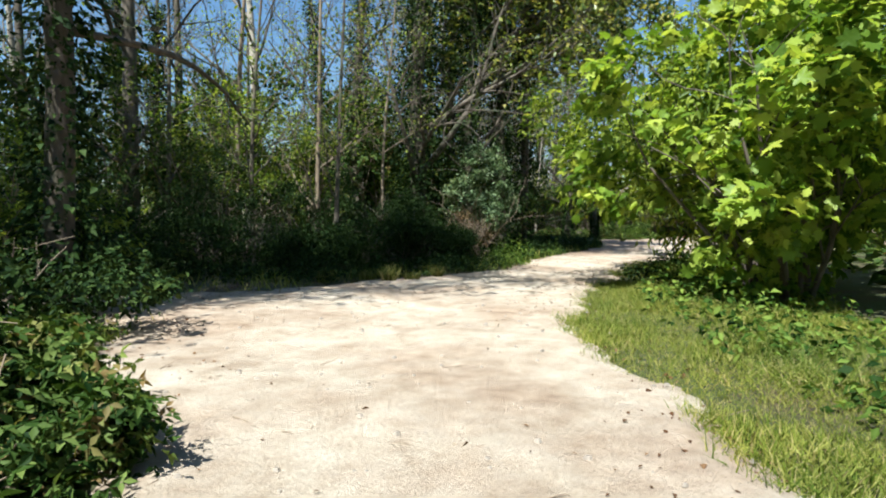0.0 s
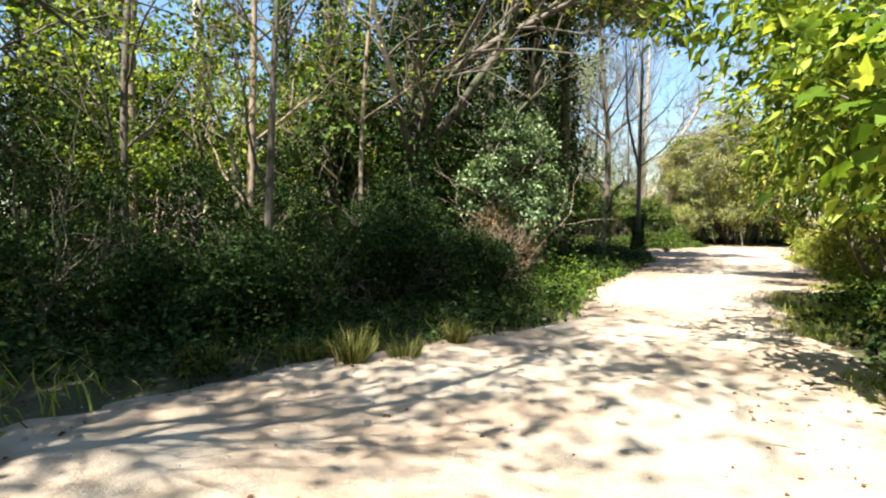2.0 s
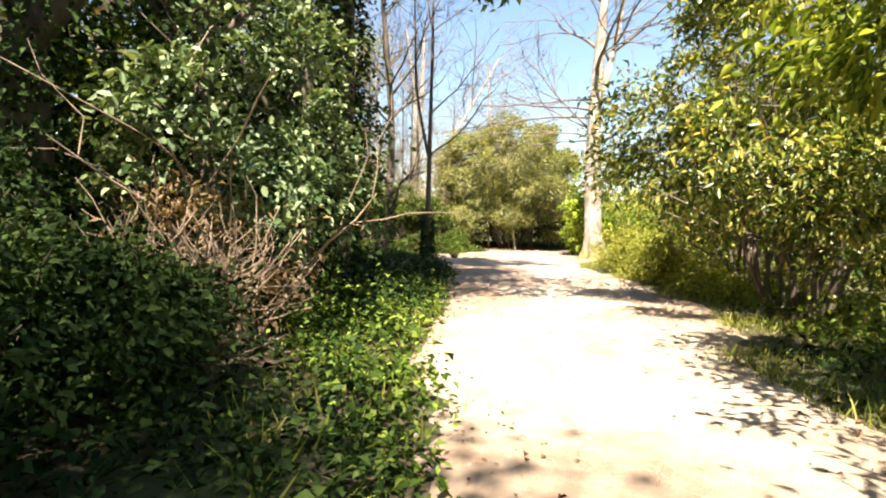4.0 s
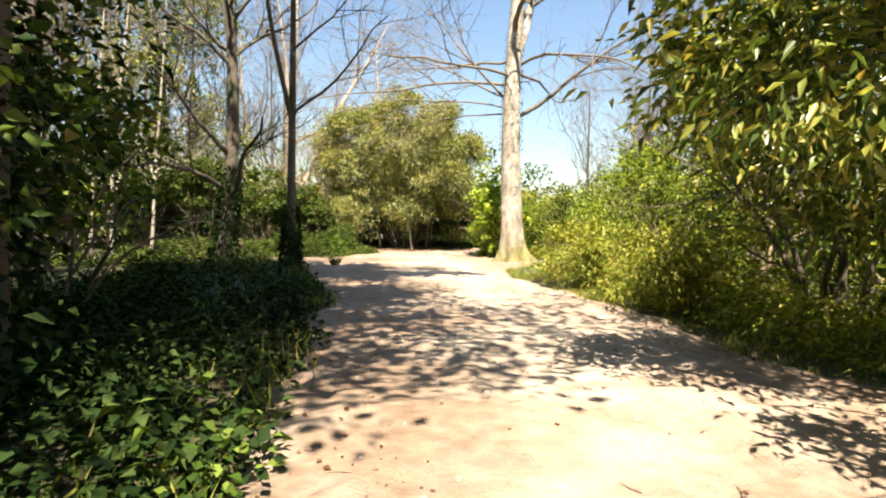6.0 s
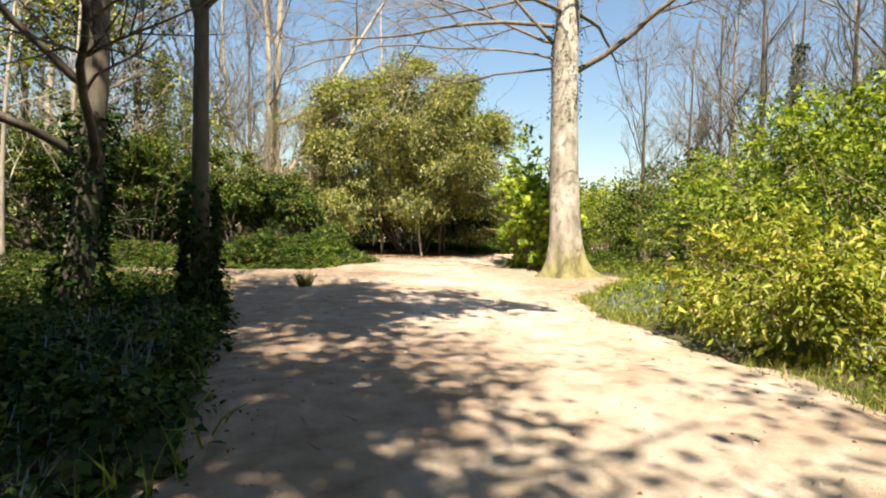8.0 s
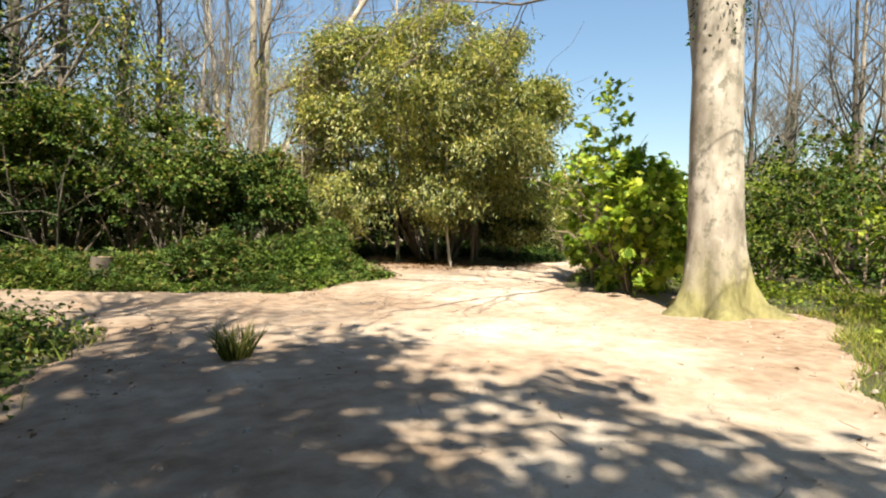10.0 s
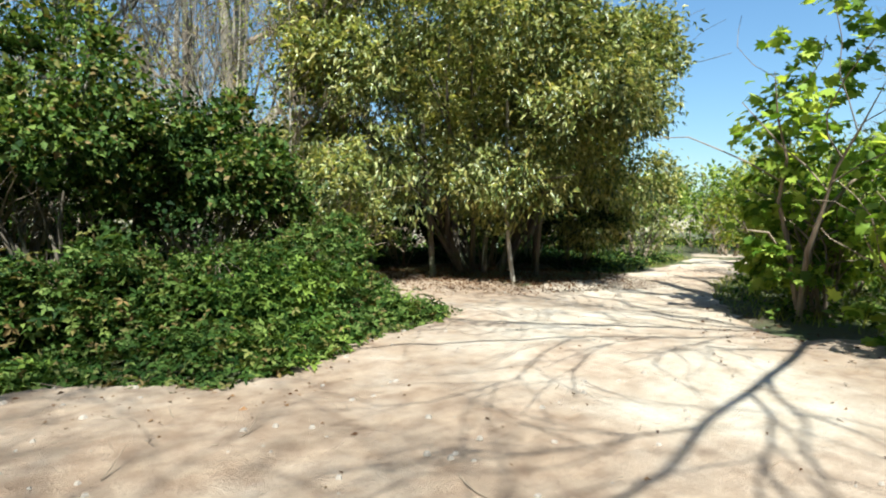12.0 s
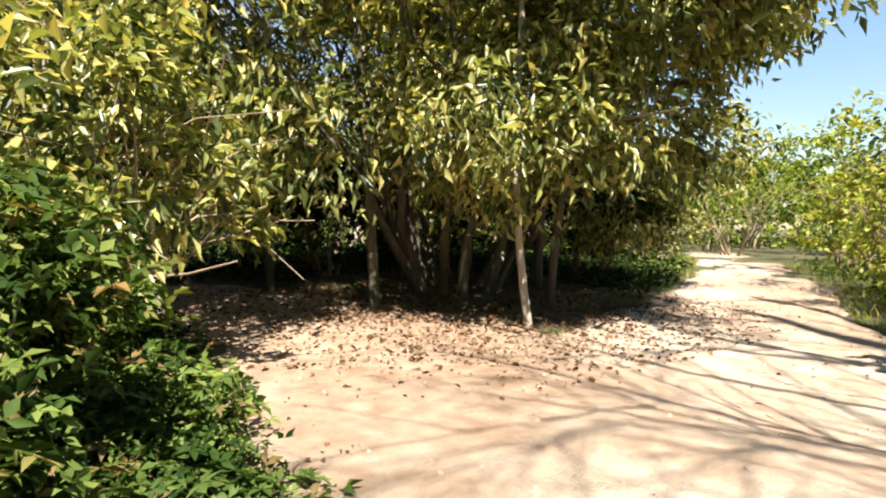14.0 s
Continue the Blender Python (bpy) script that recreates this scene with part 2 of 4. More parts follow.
def leaves(rng, at, tip, face, size, shape, vary=0.35):
    """Arrays of many leaves: where each is attached, which way it points and faces, its length."""
    base, faces, width = LEAF[shape]
    n, k = len(at), len(base)
    t = unit(tip)
    b = unit(np.cross(face, t))
    w = np.cross(t, b)
    s = (size * (1 + vary * rng.uniform(-1, 1, n)))[:, None, None]
    bw = width * rng.uniform(0.75, 1.2, n)[:, None, None]
    curl = rng.uniform(0.3, 2.2, n)[:, None, None]
    v = at[:, None, :] + s * (base[None, :, 0:1] * t[:, None] + bw * base[None, :, 1:2] * b[:, None] + curl * base[None, :, 2:3] * w[:, None])
    offs = (np.arange(n) * k)[:, None, None]
    return v.reshape(-1, 3), [(f[None] + offs).reshape(-1, f.shape[1]) for f in faces]


def join(parts_):
    """Several (verts, faces) into one."""
    vs, fs, o = [], [], 0
    for v, f in parts_:
        vs.append(v)
        fs += [a + o for a in f]
        o += len(v)
    return np.concatenate(vs), fs


def tube(points, radii, sides=6, lobes=None):
    """A tube along points; lobes: how far its rings swell into five ridges, ring by ring."""
    p, r = np.asarray(points, float), np.asarray(radii, float)
    d = unit(np.gradient(p, axis=0))
    ref = np.where(np.abs(d[:, 2:3]) > 0.9, np.array([[1.0, 0, 0]]), np.array([[0, 0, 1.0]]))
    a = unit(np.cross(d, ref))
    b = np.cross(d, a)
    ang = np.arange(sides) / sides * 2 * math.pi
    full = r[:, None] if lobes is None else r[:, None] * (1 + np.asarray(lobes)[:, None] * (np.cos(5 * ang + 0.7) + 0.5 * np.cos(3 * ang + 2.0) + 0.3 * np.cos(9 * ang))[None])
    ring = p[:, None] + full[..., None] * (np.cos(ang)[None, :, None] * a[:, None] + np.sin(ang)[None, :, None] * b[:, None])
    m = len(p)
    i, j = np.meshgrid(np.arange(m - 1), np.arange(sides), indexing="ij")
    q = np.stack([i * sides + j, i * sides + (j + 1) % sides, (i + 1) * sides + (j + 1) % sides, (i + 1) * sides + j], -1).reshape(-1, 4)
    return ring.reshape(-1, 3), [q]


def limb(rng, start, way, length, r0, r1, steps=6, wander=0.22, lift=0.06):
    """A wandering tapered limb: its points and radii."""
    pts, d = [np.array(start, float)], np.array(way, float)
    d /= np.linalg.norm(d)
    for _ in range(steps):
        d = d + rng.normal(0, wander, 3) + np.array([0, 0, lift])
        d /= np.linalg.norm(d)
        pts.append(pts[-1] + d * length / steps)
    return np.array(pts), np.linspace(r0, r1, steps + 1)


def sprout(rng, parent_pts, parent_r, count, length, lo=0.3, angle=0.9, steps=5, wander=0.22, lift=0.05, thin=0.55, up=0.15):
    """Side limbs off a limb."""
    out = []
    n = len(parent_pts) - 1
    for _ in range(count):
        u = rng.uniform(lo, 0.98) * n
        i = min(int(u), n - 1)
        p = parent_pts[i] + (u - i) * (parent_pts[i + 1] - parent_pts[i])
        r = parent_r[i] + (u - i) * (parent_r[i + 1] - parent_r[i])
        ax = parent_pts[i + 1] - parent_pts[i]
        ax = ax / np.linalg.norm(ax)
        side = np.cross(ax, rng.normal(0, 1, 3))
        side /= np.linalg.norm(side)
        d = ax * math.cos(angle) + side * math.sin(angle) + np.array([0, 0, up])
        out.append(limb(rng, p, d, length * rng.uniform(0.55, 1.15), r * thin + 0.0015, r * thin * 0.25 + 0.003, steps, wander, lift))
    return out


def tubes(list_, sides):
    return join([tube(p, r, sides) for p, r in list_])


def tips_of(list_, rng, per, spread, lo=0.4):
    """Points strewn along the outer parts of limbs, with the limb's way there."""
    at, way = [], []
    for p, _ in list_:
        n = len(p) - 1
        u = rng.uniform(lo, 1, per) * n
        i = np.minimum(u.astype(int), n - 1)
        at.append(p[i] + (u - i)[:, None] * (p[i + 1] - p[i]) + rng.normal(0, spread, (per, 3)))
        way.append(p[i + 1] - p[i])
    return np.concatenate(at), unit(np.concatenate(way))


def clumps(rng, radii, count, per, spread, inner=0.55, low=-0.35):
    """Leaf places in clumps on the boughs of an uneven dome: the places and their outward ways. The dome's base is at z = 0."""
    rx, ry, h = radii
    ph = rng.uniform(0, 6.28, 4)
    boughs = int(np.clip(count // 10, 9, 90))
    d = unit(rng.normal(0, 1, (boughs * 4, 3)))
    d = d[d[:, 2] > low][:boughs]
    az = np.arctan2(d[:, 1], d[:, 0])
    bulge = 1 + 0.13 * np.sin(2 * az + ph[0]) + 0.11 * np.sin(5 * az + ph[1]) * np.cos(3 * d[:, 2] + ph[2])
    at_bough = d * (rng.uniform(inner + 0.06, 0.92, len(d)) * bulge)[:, None]
    girth = rng.uniform(0.75, 1.3, len(d)) * 1.15 / math.sqrt(len(d)) + 0.07
    i = rng.integers(0, len(d), count)
    e = unit(rng.normal(0, 1, (count, 3)) + 0.8 * d[i] + np.array([0, 0, 0.3]))
    c = at_bough[i] + e * (girth[i] * (0.45 + 0.55 * rng.uniform(0, 1, count) ** 0.5))[:, None]
    core = rng.uniform(0, 1, count) < 0.22
    c = np.where(core[:, None], unit(rng.normal(0, 1, (count, 3))) * rng.uniform(0.15, 0.75, (count, 1)), c)
    c[:, 2] = np.where(core, np.maximum(c[:, 2], low), c[:, 2])
    c = c * np.array([rx, ry, h * 0.5]) + np.array([0, 0, h * 0.5])
    sp = spread * rng.uniform(0.5, 1.3, count)
    at = np.repeat(c, per, 0) + rng.normal(0, 1, (count * per, 3)) * np.repeat(sp, per)[:, None] * np.array([1, 1, 0.7])
    out = np.repeat(unit(e + 0.4 * d[i]), per, 0)
    keep = at[:, 2] > 0.02
    return at[keep], out[keep]


def leaf_mesh(rng, name, at, out, size, shape, droop=0.35, wild=0.7, faceup=0.8):
    tip = unit(out + rng.normal(0, wild, at.shape) - np.array([0, 0, droop]))
    face = unit(out * 0.5 + np.array([0, 0, faceup]) + rng.normal(0, 0.5, at.shape))
    return mesh_from(name, *leaves(rng, at, tip, face, size, shape), True)


# ---- plants ----
def shrub(name, seed, x, y, radii, material, leaf, shape, count, per, spread, label, category="bush", stems=9, stem_material=None, low=-0.5,
          droop=0.35, inner=0.5, group="", lean=(0, 0)):
    """A many-stemmed bush: stems from the root and leaves in clumps on an uneven dome."""
    rng = np.random.default_rng(seed)
    ob = thing(name, x, y, 0, label, category, group)
    st = []
    for i in range(stems):
        a = rng.uniform(0, 6.28)
        d = (math.cos(a) * radii[0] * 0.5 + lean[0], math.sin(a) * radii[1] * 0.5 + lean[1], radii[2] * 0.75)
        st.append(limb(rng, (0.12 * math.cos(a) * radii[0], 0.12 * math.sin(a) * radii[1], -0.05), d, np.linalg.norm(d) * rng.uniform(0.8, 1.15), 0.012 + 0.008 * radii[2], 0.004, 6, 0.16, 0.02))
    for p, r in st:
        side = sprout(rng, p, r, 5, 0.35 * radii[2] + 0.15, 0.25, 0.9, 4, 0.25)
        part("stem", mesh_from("stem", *join([tube(p, r, 5), tubes(side, 3)]), True), stem_material or TWIG, ob)
    at, out = clumps(rng, radii, int(count * 0.55), int(per * 1.8), spread * 0.82, inner, low)
    at = at + np.clip(at[:, 2:3] / radii[2], 0, 1) * np.array([lean[0], lean[1], 0])
    part("foliage", leaf_mesh(rng, "foliage", at, out, leaf, shape, droop), material, ob)
    return ob


def tree(name, seed, x, y, height, r0, bark, label, limbs=9, first=0.35, limb_len=0.38, twigs=5, leaf=None, shape="oval", leaf_size=0.07, per=10,
         ivy=0.0, ivy_leaf=0.06, lean=(0, 0), spread=0.16, category="tree", group="", angle=0.95, up=0.15, flare=1.35, twig_material=None, forks=1, extra=(), sag=0.02, leaf_from=0.0, ivy_top=0.8, subs=6,
         fork_at=6, ridges=0.0, ivy_low=0.0):
    """A tree: tapered trunk with root flare, limbs, twigs, and leaves and ivy if it has them."""
    rng = np.random.default_rng(seed)
    ob = thing(name, x, y, 0, label, category, group)
    k = 12
    z = np.linspace(0, 1, k + 1)
    z = np.concatenate([[-0.02, 0.0, 0.012, 0.03, 0.06], z[1:]])
    wob = rng.normal(0, 0.012 * height, 2)
    pts = np.stack([lean[0] * z + wob[0] * np.sin(z * 5), lean[1] * z + wob[1] * np.sin(z * 4 + 1) - wob[1] * math.sin(1), z * height], 1)
    r = r0 * (1 - 0.8 * np.clip(z, 0, 1) ** 1.1)
    r[:5] *= np.array([flare * 1.25, flare * 1.15, 1 + (flare - 1) * 0.6, 1 + (flare - 1) * 0.25, 1.02])
    main = [(pts, r)]
    for _ in range(forks - 1):
        i = fork_at
        main.append(limb(rng, pts[i], (rng.normal(0, 0.3), rng.normal(0, 0.3), 1), height * (1 - z[i]) * 0.95, r[i] * 0.75, r0 * 0.15, 8, 0.08, 0.1))
    big = [s for p, q in main for s in sprout(rng, p, q, max(2, limbs // forks), height * limb_len, first, angle, 7, 0.13, 0.05, 0.42, up)]
    for start, way, length, rad, rise in extra:
        big.append(limb(rng, start, way, length, rad, 0.015, 9, 0.10, rise))
    bole = tube(pts, r, 36 if ridges else 16 if r0 > 0.12 else 8, ridges * np.exp(-np.clip(pts[:, 2], 0, None) / 0.5) + 0.03 * ridges)
    part("trunk", mesh_from("trunk", *join([bole] + [tube(p, q, 16 if r0 > 0.12 else 8) for p, q in main[1:]]), True), bark, ob)
    ends = []
    for p, q in big:
        sub = sprout(rng, p, q, subs, height * limb_len * 0.5, 0.25, 0.8, 4, 0.2, sag, 0.5)
        tw = [s for a, b in sub for s in sprout(rng, a, b, twigs, height * limb_len * 0.24, 0.2, 0.7, 3, 0.2, sag * 2, 0.6)] if twigs else []
        part("branch", mesh_from("branch", *join([tube(p, q, 6), tubes(sub, 4 if r0 > 0.25 else 3)] + ([tubes(tw, 3)] if tw else [])), True), twig_material or bark, ob)
        ends += sub + tw
    if leaf:
        at, way = tips_of(ends, rng, per, spread)
        keep = at[:, 2] > leaf_from + rng.normal(0, 0.3, len(at))
        at, way = at[keep], way[keep]
        part("crown", leaf_mesh(rng, "crown", at, way * 0.5, leaf_size, shape, 0.3, 0.8), leaf, ob)
    if ivy:
        n = int(3200 * ivy * height / 8)
        u = rng.uniform(0, 1, n) ** 1.15
        i = np.interp((ivy_low + u * (ivy_top - ivy_low)) * height, pts[:, 2], np.arange(len(pts)))
        c = np.stack([np.interp(i, np.arange(len(pts)), pts[:, j]) for j in range(3)], 1)
        rr = np.interp(i, np.arange(len(pts)), r)
        a = rng.uniform(0, 6.28, n)
        o = np.stack([np.cos(a), np.sin(a), rng.normal(0, 0.2, n)], 1)
        thick = np.abs(rng.normal(0, 0.16 * ivy, n)) * (1 + 0.6 * np.sin(c[:, 2] * 2.1 + a * 2 + seed))
        part("ivy", leaf_mesh(rng, "ivy", c + o * (rr + 0.03 + thick)[:, None], o, ivy_leaf * 1.5, "diamond", 0.6, 0.5, 0.2), IVY_AND_SHADE, ob, "dark ivy climbing the trunk")
    return ob


# ---- ground and path ----
# stretches of the trodden way: x, y and half width at each turn
WAYS = [
    [(0.2, -30, 1.6), (0.1, -6, 1.5), (0.1, 2.0, 1.25), (-0.15, 3.2, 1.6), (-0.8, 4.9, 2.1), (-0.7, 6.8, 2.2), (0.2, 8.6, 2.0), (1.72, 10.25, 1.38), (2.65, 12.0, 1.12),
     (3.52, 14.3, 1.32), (5.45, 16.78, 1.9), (7.05, 19.72, 1.95), (8.55, 22.65, 2.05), (9.75, 26.0, 2.35), (11.3, 29.0, 3.2), (12.35, 30.98, 2.85), (15.5, 34.08, 1.75), (17.8, 35.9, 1.6), (20.5, 37.1, 1.2),
     (24.5, 38.4, 1.1), (31.0, 41.5, 1.1), (40.0, 47.0, 1.1)],
    [(-0.7, 6.8, 1.6), (-3.4, 6.7, 1.2), (-5.0, 6.6, 0.6)],
    [(10.8, 31.7, 1.95), (7.0, 33.9, 1.4), (0.0, 35.4, 1.1), (-14.0, 37.0, 1.0)],
    [(15.6, 36.0, 1.6), (16.0, 38.6, 1.3), (15.4, 42.0, 0.8)],
    [(13.5, 28.2, 1.6), (15.6, 28.9, 1.4), (16.3, 31.0, 1.2)],
]


def off_path(x, y):
    """Metres outside the trodden way (negative: on it)."""
    x, y = np.asarray(x, float), np.asarray(y, float)
    best = np.full(x.shape, 1e9)
    for w in WAYS:
        for (x0, y0, h0), (x1, y1, h1) in zip(w, w[1:]):
            dx, dy = x1 - x0, y1 - y0
            u = np.clip(((x - x0) * dx + (y - y0) * dy) / (dx * dx + dy * dy), 0, 1)
            best = np.minimum(best, np.hypot(x - x0 - u * dx, y - y0 - u * dy) - h0 - u * (h1 - h0))
    return best + 0.06 * np.sin(2.3 * x + 1.1 * y) + 0.05 * np.sin(4.1 * y - 2.7 * x + 1) + 0.05 * np.sin(9 * x + 7 * y) + 0.04 * np.sin(19 * x - 5 * y) * np.sin(17 * y + 3 * x)


def lumps(x, y):
    return 0.02 * np.sin(0.9 * x + 1.7 * np.sin(0.6 * y)) + 0.012 * np.sin(2.9 * y + 1.3 * x) + 0.006 * np.sin(7.1 * x - 5.3 * y) * np.sin(3.3 * y)


def ground_z(x, y):
    d = off_path(x, y)
    return lumps(x, y) - 0.03 + 0.10 * np.clip(d / 1.5, 0, 1)


def sheet(xs, ys, height, keep=None):
    gx, gy = np.meshgrid(xs, ys)
    v = np.stack([gx, gy, height(gx, gy)], -1).reshape(-1, 3)
    n, m = len(xs), len(ys)
    i, j = np.meshgrid(np.arange(n - 1), np.arange(m - 1))
    a = (j * n + i).ravel()
    q = np.stack([a, a + 1, a + n + 1, a + n], 1)
    if keep is not None:
        q = q[keep(v[q].mean(1))]
        used = np.unique(q)
        back = np.full(len(v), -1)
        back[used] = np.arange(len(used))
        v, q = v[used], back[q]
    return v, [q]


near_x, near_y = np.arange(-10, 26.01, 0.25), np.arange(-6, 44.01, 0.25)
xs = np.concatenate([[-900, -300, -120, -60, -30, -20, -14], near_x, [30, 36, 50, 80, 140, 320, 900]])
ys = np.concatenate([[-900, -300, -120, -60, -25, -12], near_y, [48, 56, 70, 100, 160, 340, 900]])
ground = part("ground", mesh_from("ground", *sheet(xs, ys, ground_z), True), SOIL)
tagged(ground, "dark woodland soil with moss and leaf litter", "ground", kind="structure")
pv, pf = sheet(np.arange(-8, 40, 0.12), np.arange(-12, 52, 0.12), lambda x, y: lumps(x, y) + 0.012 - 0.10 * np.clip(off_path(x, y) / 0.5 + 0.25, 0, 1)
               + 0.010 * np.sin(9 * x + 3 * np.sin(4 * y)) * np.sin(8 * y + 2 * np.sin(5 * x)), lambda c: off_path(c[:, 0], c[:, 1]) < 0.3)
path_mesh = mesh_from("path", pv, pf, True)
# bare brown earth lies beside the pale line that most feet follow
TRACK = [(0.3, -12.0), (0.4, 2.0), (0.2, 6.0), (1.0, 9.5), (3.0, 13.0), (8.4, 20.5), (11.4, 26.5), (13.0, 30.5), (15.3, 34.2), (20.5, 37.2), (40.0, 47.0)]
away = np.full(len(pv), 99.0)
for (x0, y0), (x1, y1) in zip(TRACK, TRACK[1:]):
    u = np.clip(((pv[:, 0] - x0) * (x1 - x0) + (pv[:, 1] - y0) * (y1 - y0)) / ((x1 - x0) ** 2 + (y1 - y0) ** 2), 0, 1)
    away = np.minimum(away, np.hypot(pv[:, 0] - x0 - u * (x1 - x0), pv[:, 1] - y0 - u * (y1 - y0)))
away = away + 0.3 * np.sin(1.7 * pv[:, 0] + np.sin(2.3 * pv[:, 1])) + 0.2 * np.sin(3.9 * pv[:, 1] - 2.2 * pv[:, 0])
bare_earth = np.clip((away - 0.6) / 1.2, 0, 1) * np.clip((pv[:, 1] - 11) / 4, 0.1, 1)
wear = path_mesh.attributes.new("earth", "FLOAT", "POINT")
wear.data.foreach_set("value", bare_earth.astype(np.float32))
path = part("path", path_mesh, PATH)
tagged(path, "pale sandy trodden footpath through the wood", "path", kind="structure")


def strewn(rng, n, box, test):
    """Random places in a box of the plan that pass a test."""
    x, y = rng.uniform(box[0], box[2], n), rng.uniform(box[1], box[3], n)
    k = test(x, y)
    return x[k], y[k]


def grass(name, seed, n, box, test, size, label, material=GRASS, lean=0.5):
    rng = np.random.default_rng(seed)
    x, y = strewn(rng, n, box, test)
    at = np.stack([x, y, ground_z(x, y) - 0.02], 1)
    tip = np.stack([rng.normal(0, lean, len(x)), rng.normal(0, lean, len(x)), np.ones(len(x))], 1)
    face = rng.normal(0, 1, (len(x), 3)) * np.array([1, 1, 0.2])
    s = size * (0.6 + 0.5 * np.sin(1.7 * x + 0.8 * np.sin(2.1 * y)) ** 2)
    ob = part(name, mesh_from(name, *leaves(rng, at, tip, face, s, "blade")), material)
    return tagged(ob, label, "grass", kind="stuff")


def carpet(name, seed, plants, per, box, test, height, leaf, material, label, shape="diamond", category="undergrowth"):
    """Low leafy plants that nobody could count: leaves round many short upright stalks."""
    rng = np.random.default_rng(seed)
    x, y = strewn(rng, plants, box, test)
    n = len(x)
    d = off_path(x, y)
    h = height * np.clip(0.55 + d / 0.6, 0.5, 1) * rng.uniform(0.35, 1.1, n) * (0.45 + 0.6 * np.sin(1.3 * x + 2 * np.sin(0.9 * y)) ** 2 + 0.35 * np.sin(3.7 * x + 2.9 * y + np.sin(5 * y)))
    a = rng.uniform(0, 6.28, (n, per))
    u = rng.uniform(0.15, 1, (n, per))
    rad = 0.10 + 0.14 * (1 - u)
    px, py = x[:, None] + np.cos(a) * rad * 0.6, y[:, None] + np.sin(a) * rad * 0.6
    at = np.stack([px, py, ground_z(x, y)[:, None] + h[:, None] * u], -1).reshape(-1, 3)
    out = np.stack([np.cos(a), np.sin(a), np.full_like(a, 0.25)], -1).reshape(-1, 3)
    ob = part(name, leaf_mesh(rng, name, at, out, leaf, shape, 0.3, 0.45, 1.1), material)
    return tagged(ob, label, category, kind="stuff")


# ---- beside the first stretch ----
shrub("bramble_bush", 11, -2.9, 1.95, (1.3, 1.45, 0.8), BRAMBLE, 0.08, "trio", 330, 26, 0.10, "low dark green bramble bush beside the path", group="brambles by the path")
shrub("bramble_bush", 18, -1.95, 1.75, (0.7, 0.8, 0.5), BRAMBLE, 0.075, "trio", 160, 22, 0.09, "low bramble spilling onto the path's edge", group="brambles by the path", low=-0.95)
# a bramble too, with the trees' shade put into its leaf colour
shrub("bramble_bush", 12, -4.3, 4.7, (1.5, 1.4, 0.95), IVY_AND_SHADE, 0.065, "oval", 280, 26, 0.11, "low bramble bush, its shade put into the dark leaf colour", group="brambles by the path")
shrub("shrub", 13, -6.6, 7.9, (1.6, 1.5, 2.3), SPRING, 0.08, "long", 260, 26, 0.16, "yellow-green feathery shrub at the wood's edge")
shrub("laurel_bush", 14, 5.3, 9.6, (3.0, 3.4, 5.6), SPRING, 0.125, "lance", 700, 46, 0.24, "tall spreading laurel with yellow-green young leaves", "bush", 14, BARK, -0.75)
shrub("sycamore_bush", 15, 4.15, 6.75, (1.95, 2.1, 3.9), SYCAMORE, 0.15, "lobed", 480, 16, 0.2, "sunlit young sycamore with broad lobed leaves overhanging the grass", "bush", 11, BARK, -0.92)
shrub("laurel_bush", 16, 8.0, 15.4, (2.4, 3.0, 4.6), LAUREL, 0.11, "lance", 760, 48, 0.26, "tall dark laurel bush with drooping glossy leaves", "bush", 12, BARK, -0.9)
shrub("leafy_bush", 17, 10.3, 17.8, (1.4, 1.5, 4.4), SPRING, 0.11, "lance", 260, 22, 0.22, "yellow-green leafy bush beside the sandy path", "bush", 9, BARK, -0.8)

# oak behind the brambles, two high boughs added to shade the wood's edge
tree("oak_tree", 63, -4.05, 5.75, 14, 0.15, BARK, "dark oak with a long level bough near the path", limbs=13, first=0.42, limb_len=0.26, twigs=4, leaf=SPRING, shape="diamond", per=20, leaf_size=0.13, spread=0.3, ivy=1.1, leaf_from=5.8,
     extra=[((0, 0, 3.0), (0.36, 0.93, 0.25), 5.4, 0.055, 0.0), ((0, 0, 3.3), (-0.6, 0.6, 0.4), 3.0, 0.05, 0.03), ((0, 0, 3.9), (0.1, 0.9, 0.5), 3.5, 0.05, 0.03), ((0, 0, 7.4), (0.55, 0.8, 0.2), 3.6, 0.06, 0.0), ((0, 0, 7.9), (0.75, 0.6, 0.2), 3.4, 0.06, 0.0)])
# tall leafy trees out of view, added to keep sun off the wood's edge
for s, (x, y, h) in enumerate([(-8.2, 4.6, 14), (-9.8, 9.8, 13), (-12.5, 7.0, 14), (-6.8, 1.9, 14), (-10.0, 1.0, 14)]):
    tree("unseen_shade_tree", 20 + s, x, y, h, 0.2, BARK, "unseen tall tree added to shade the wood's edge", limbs=11, first=0.45, limb_len=0.25, twigs=3, leaf=SPRING, shape="diamond", per=11 if s == 3 else 24, leaf_size=0.15, spread=0.32, ivy=0.6, group="tall shade trees", leaf_from=4.5)

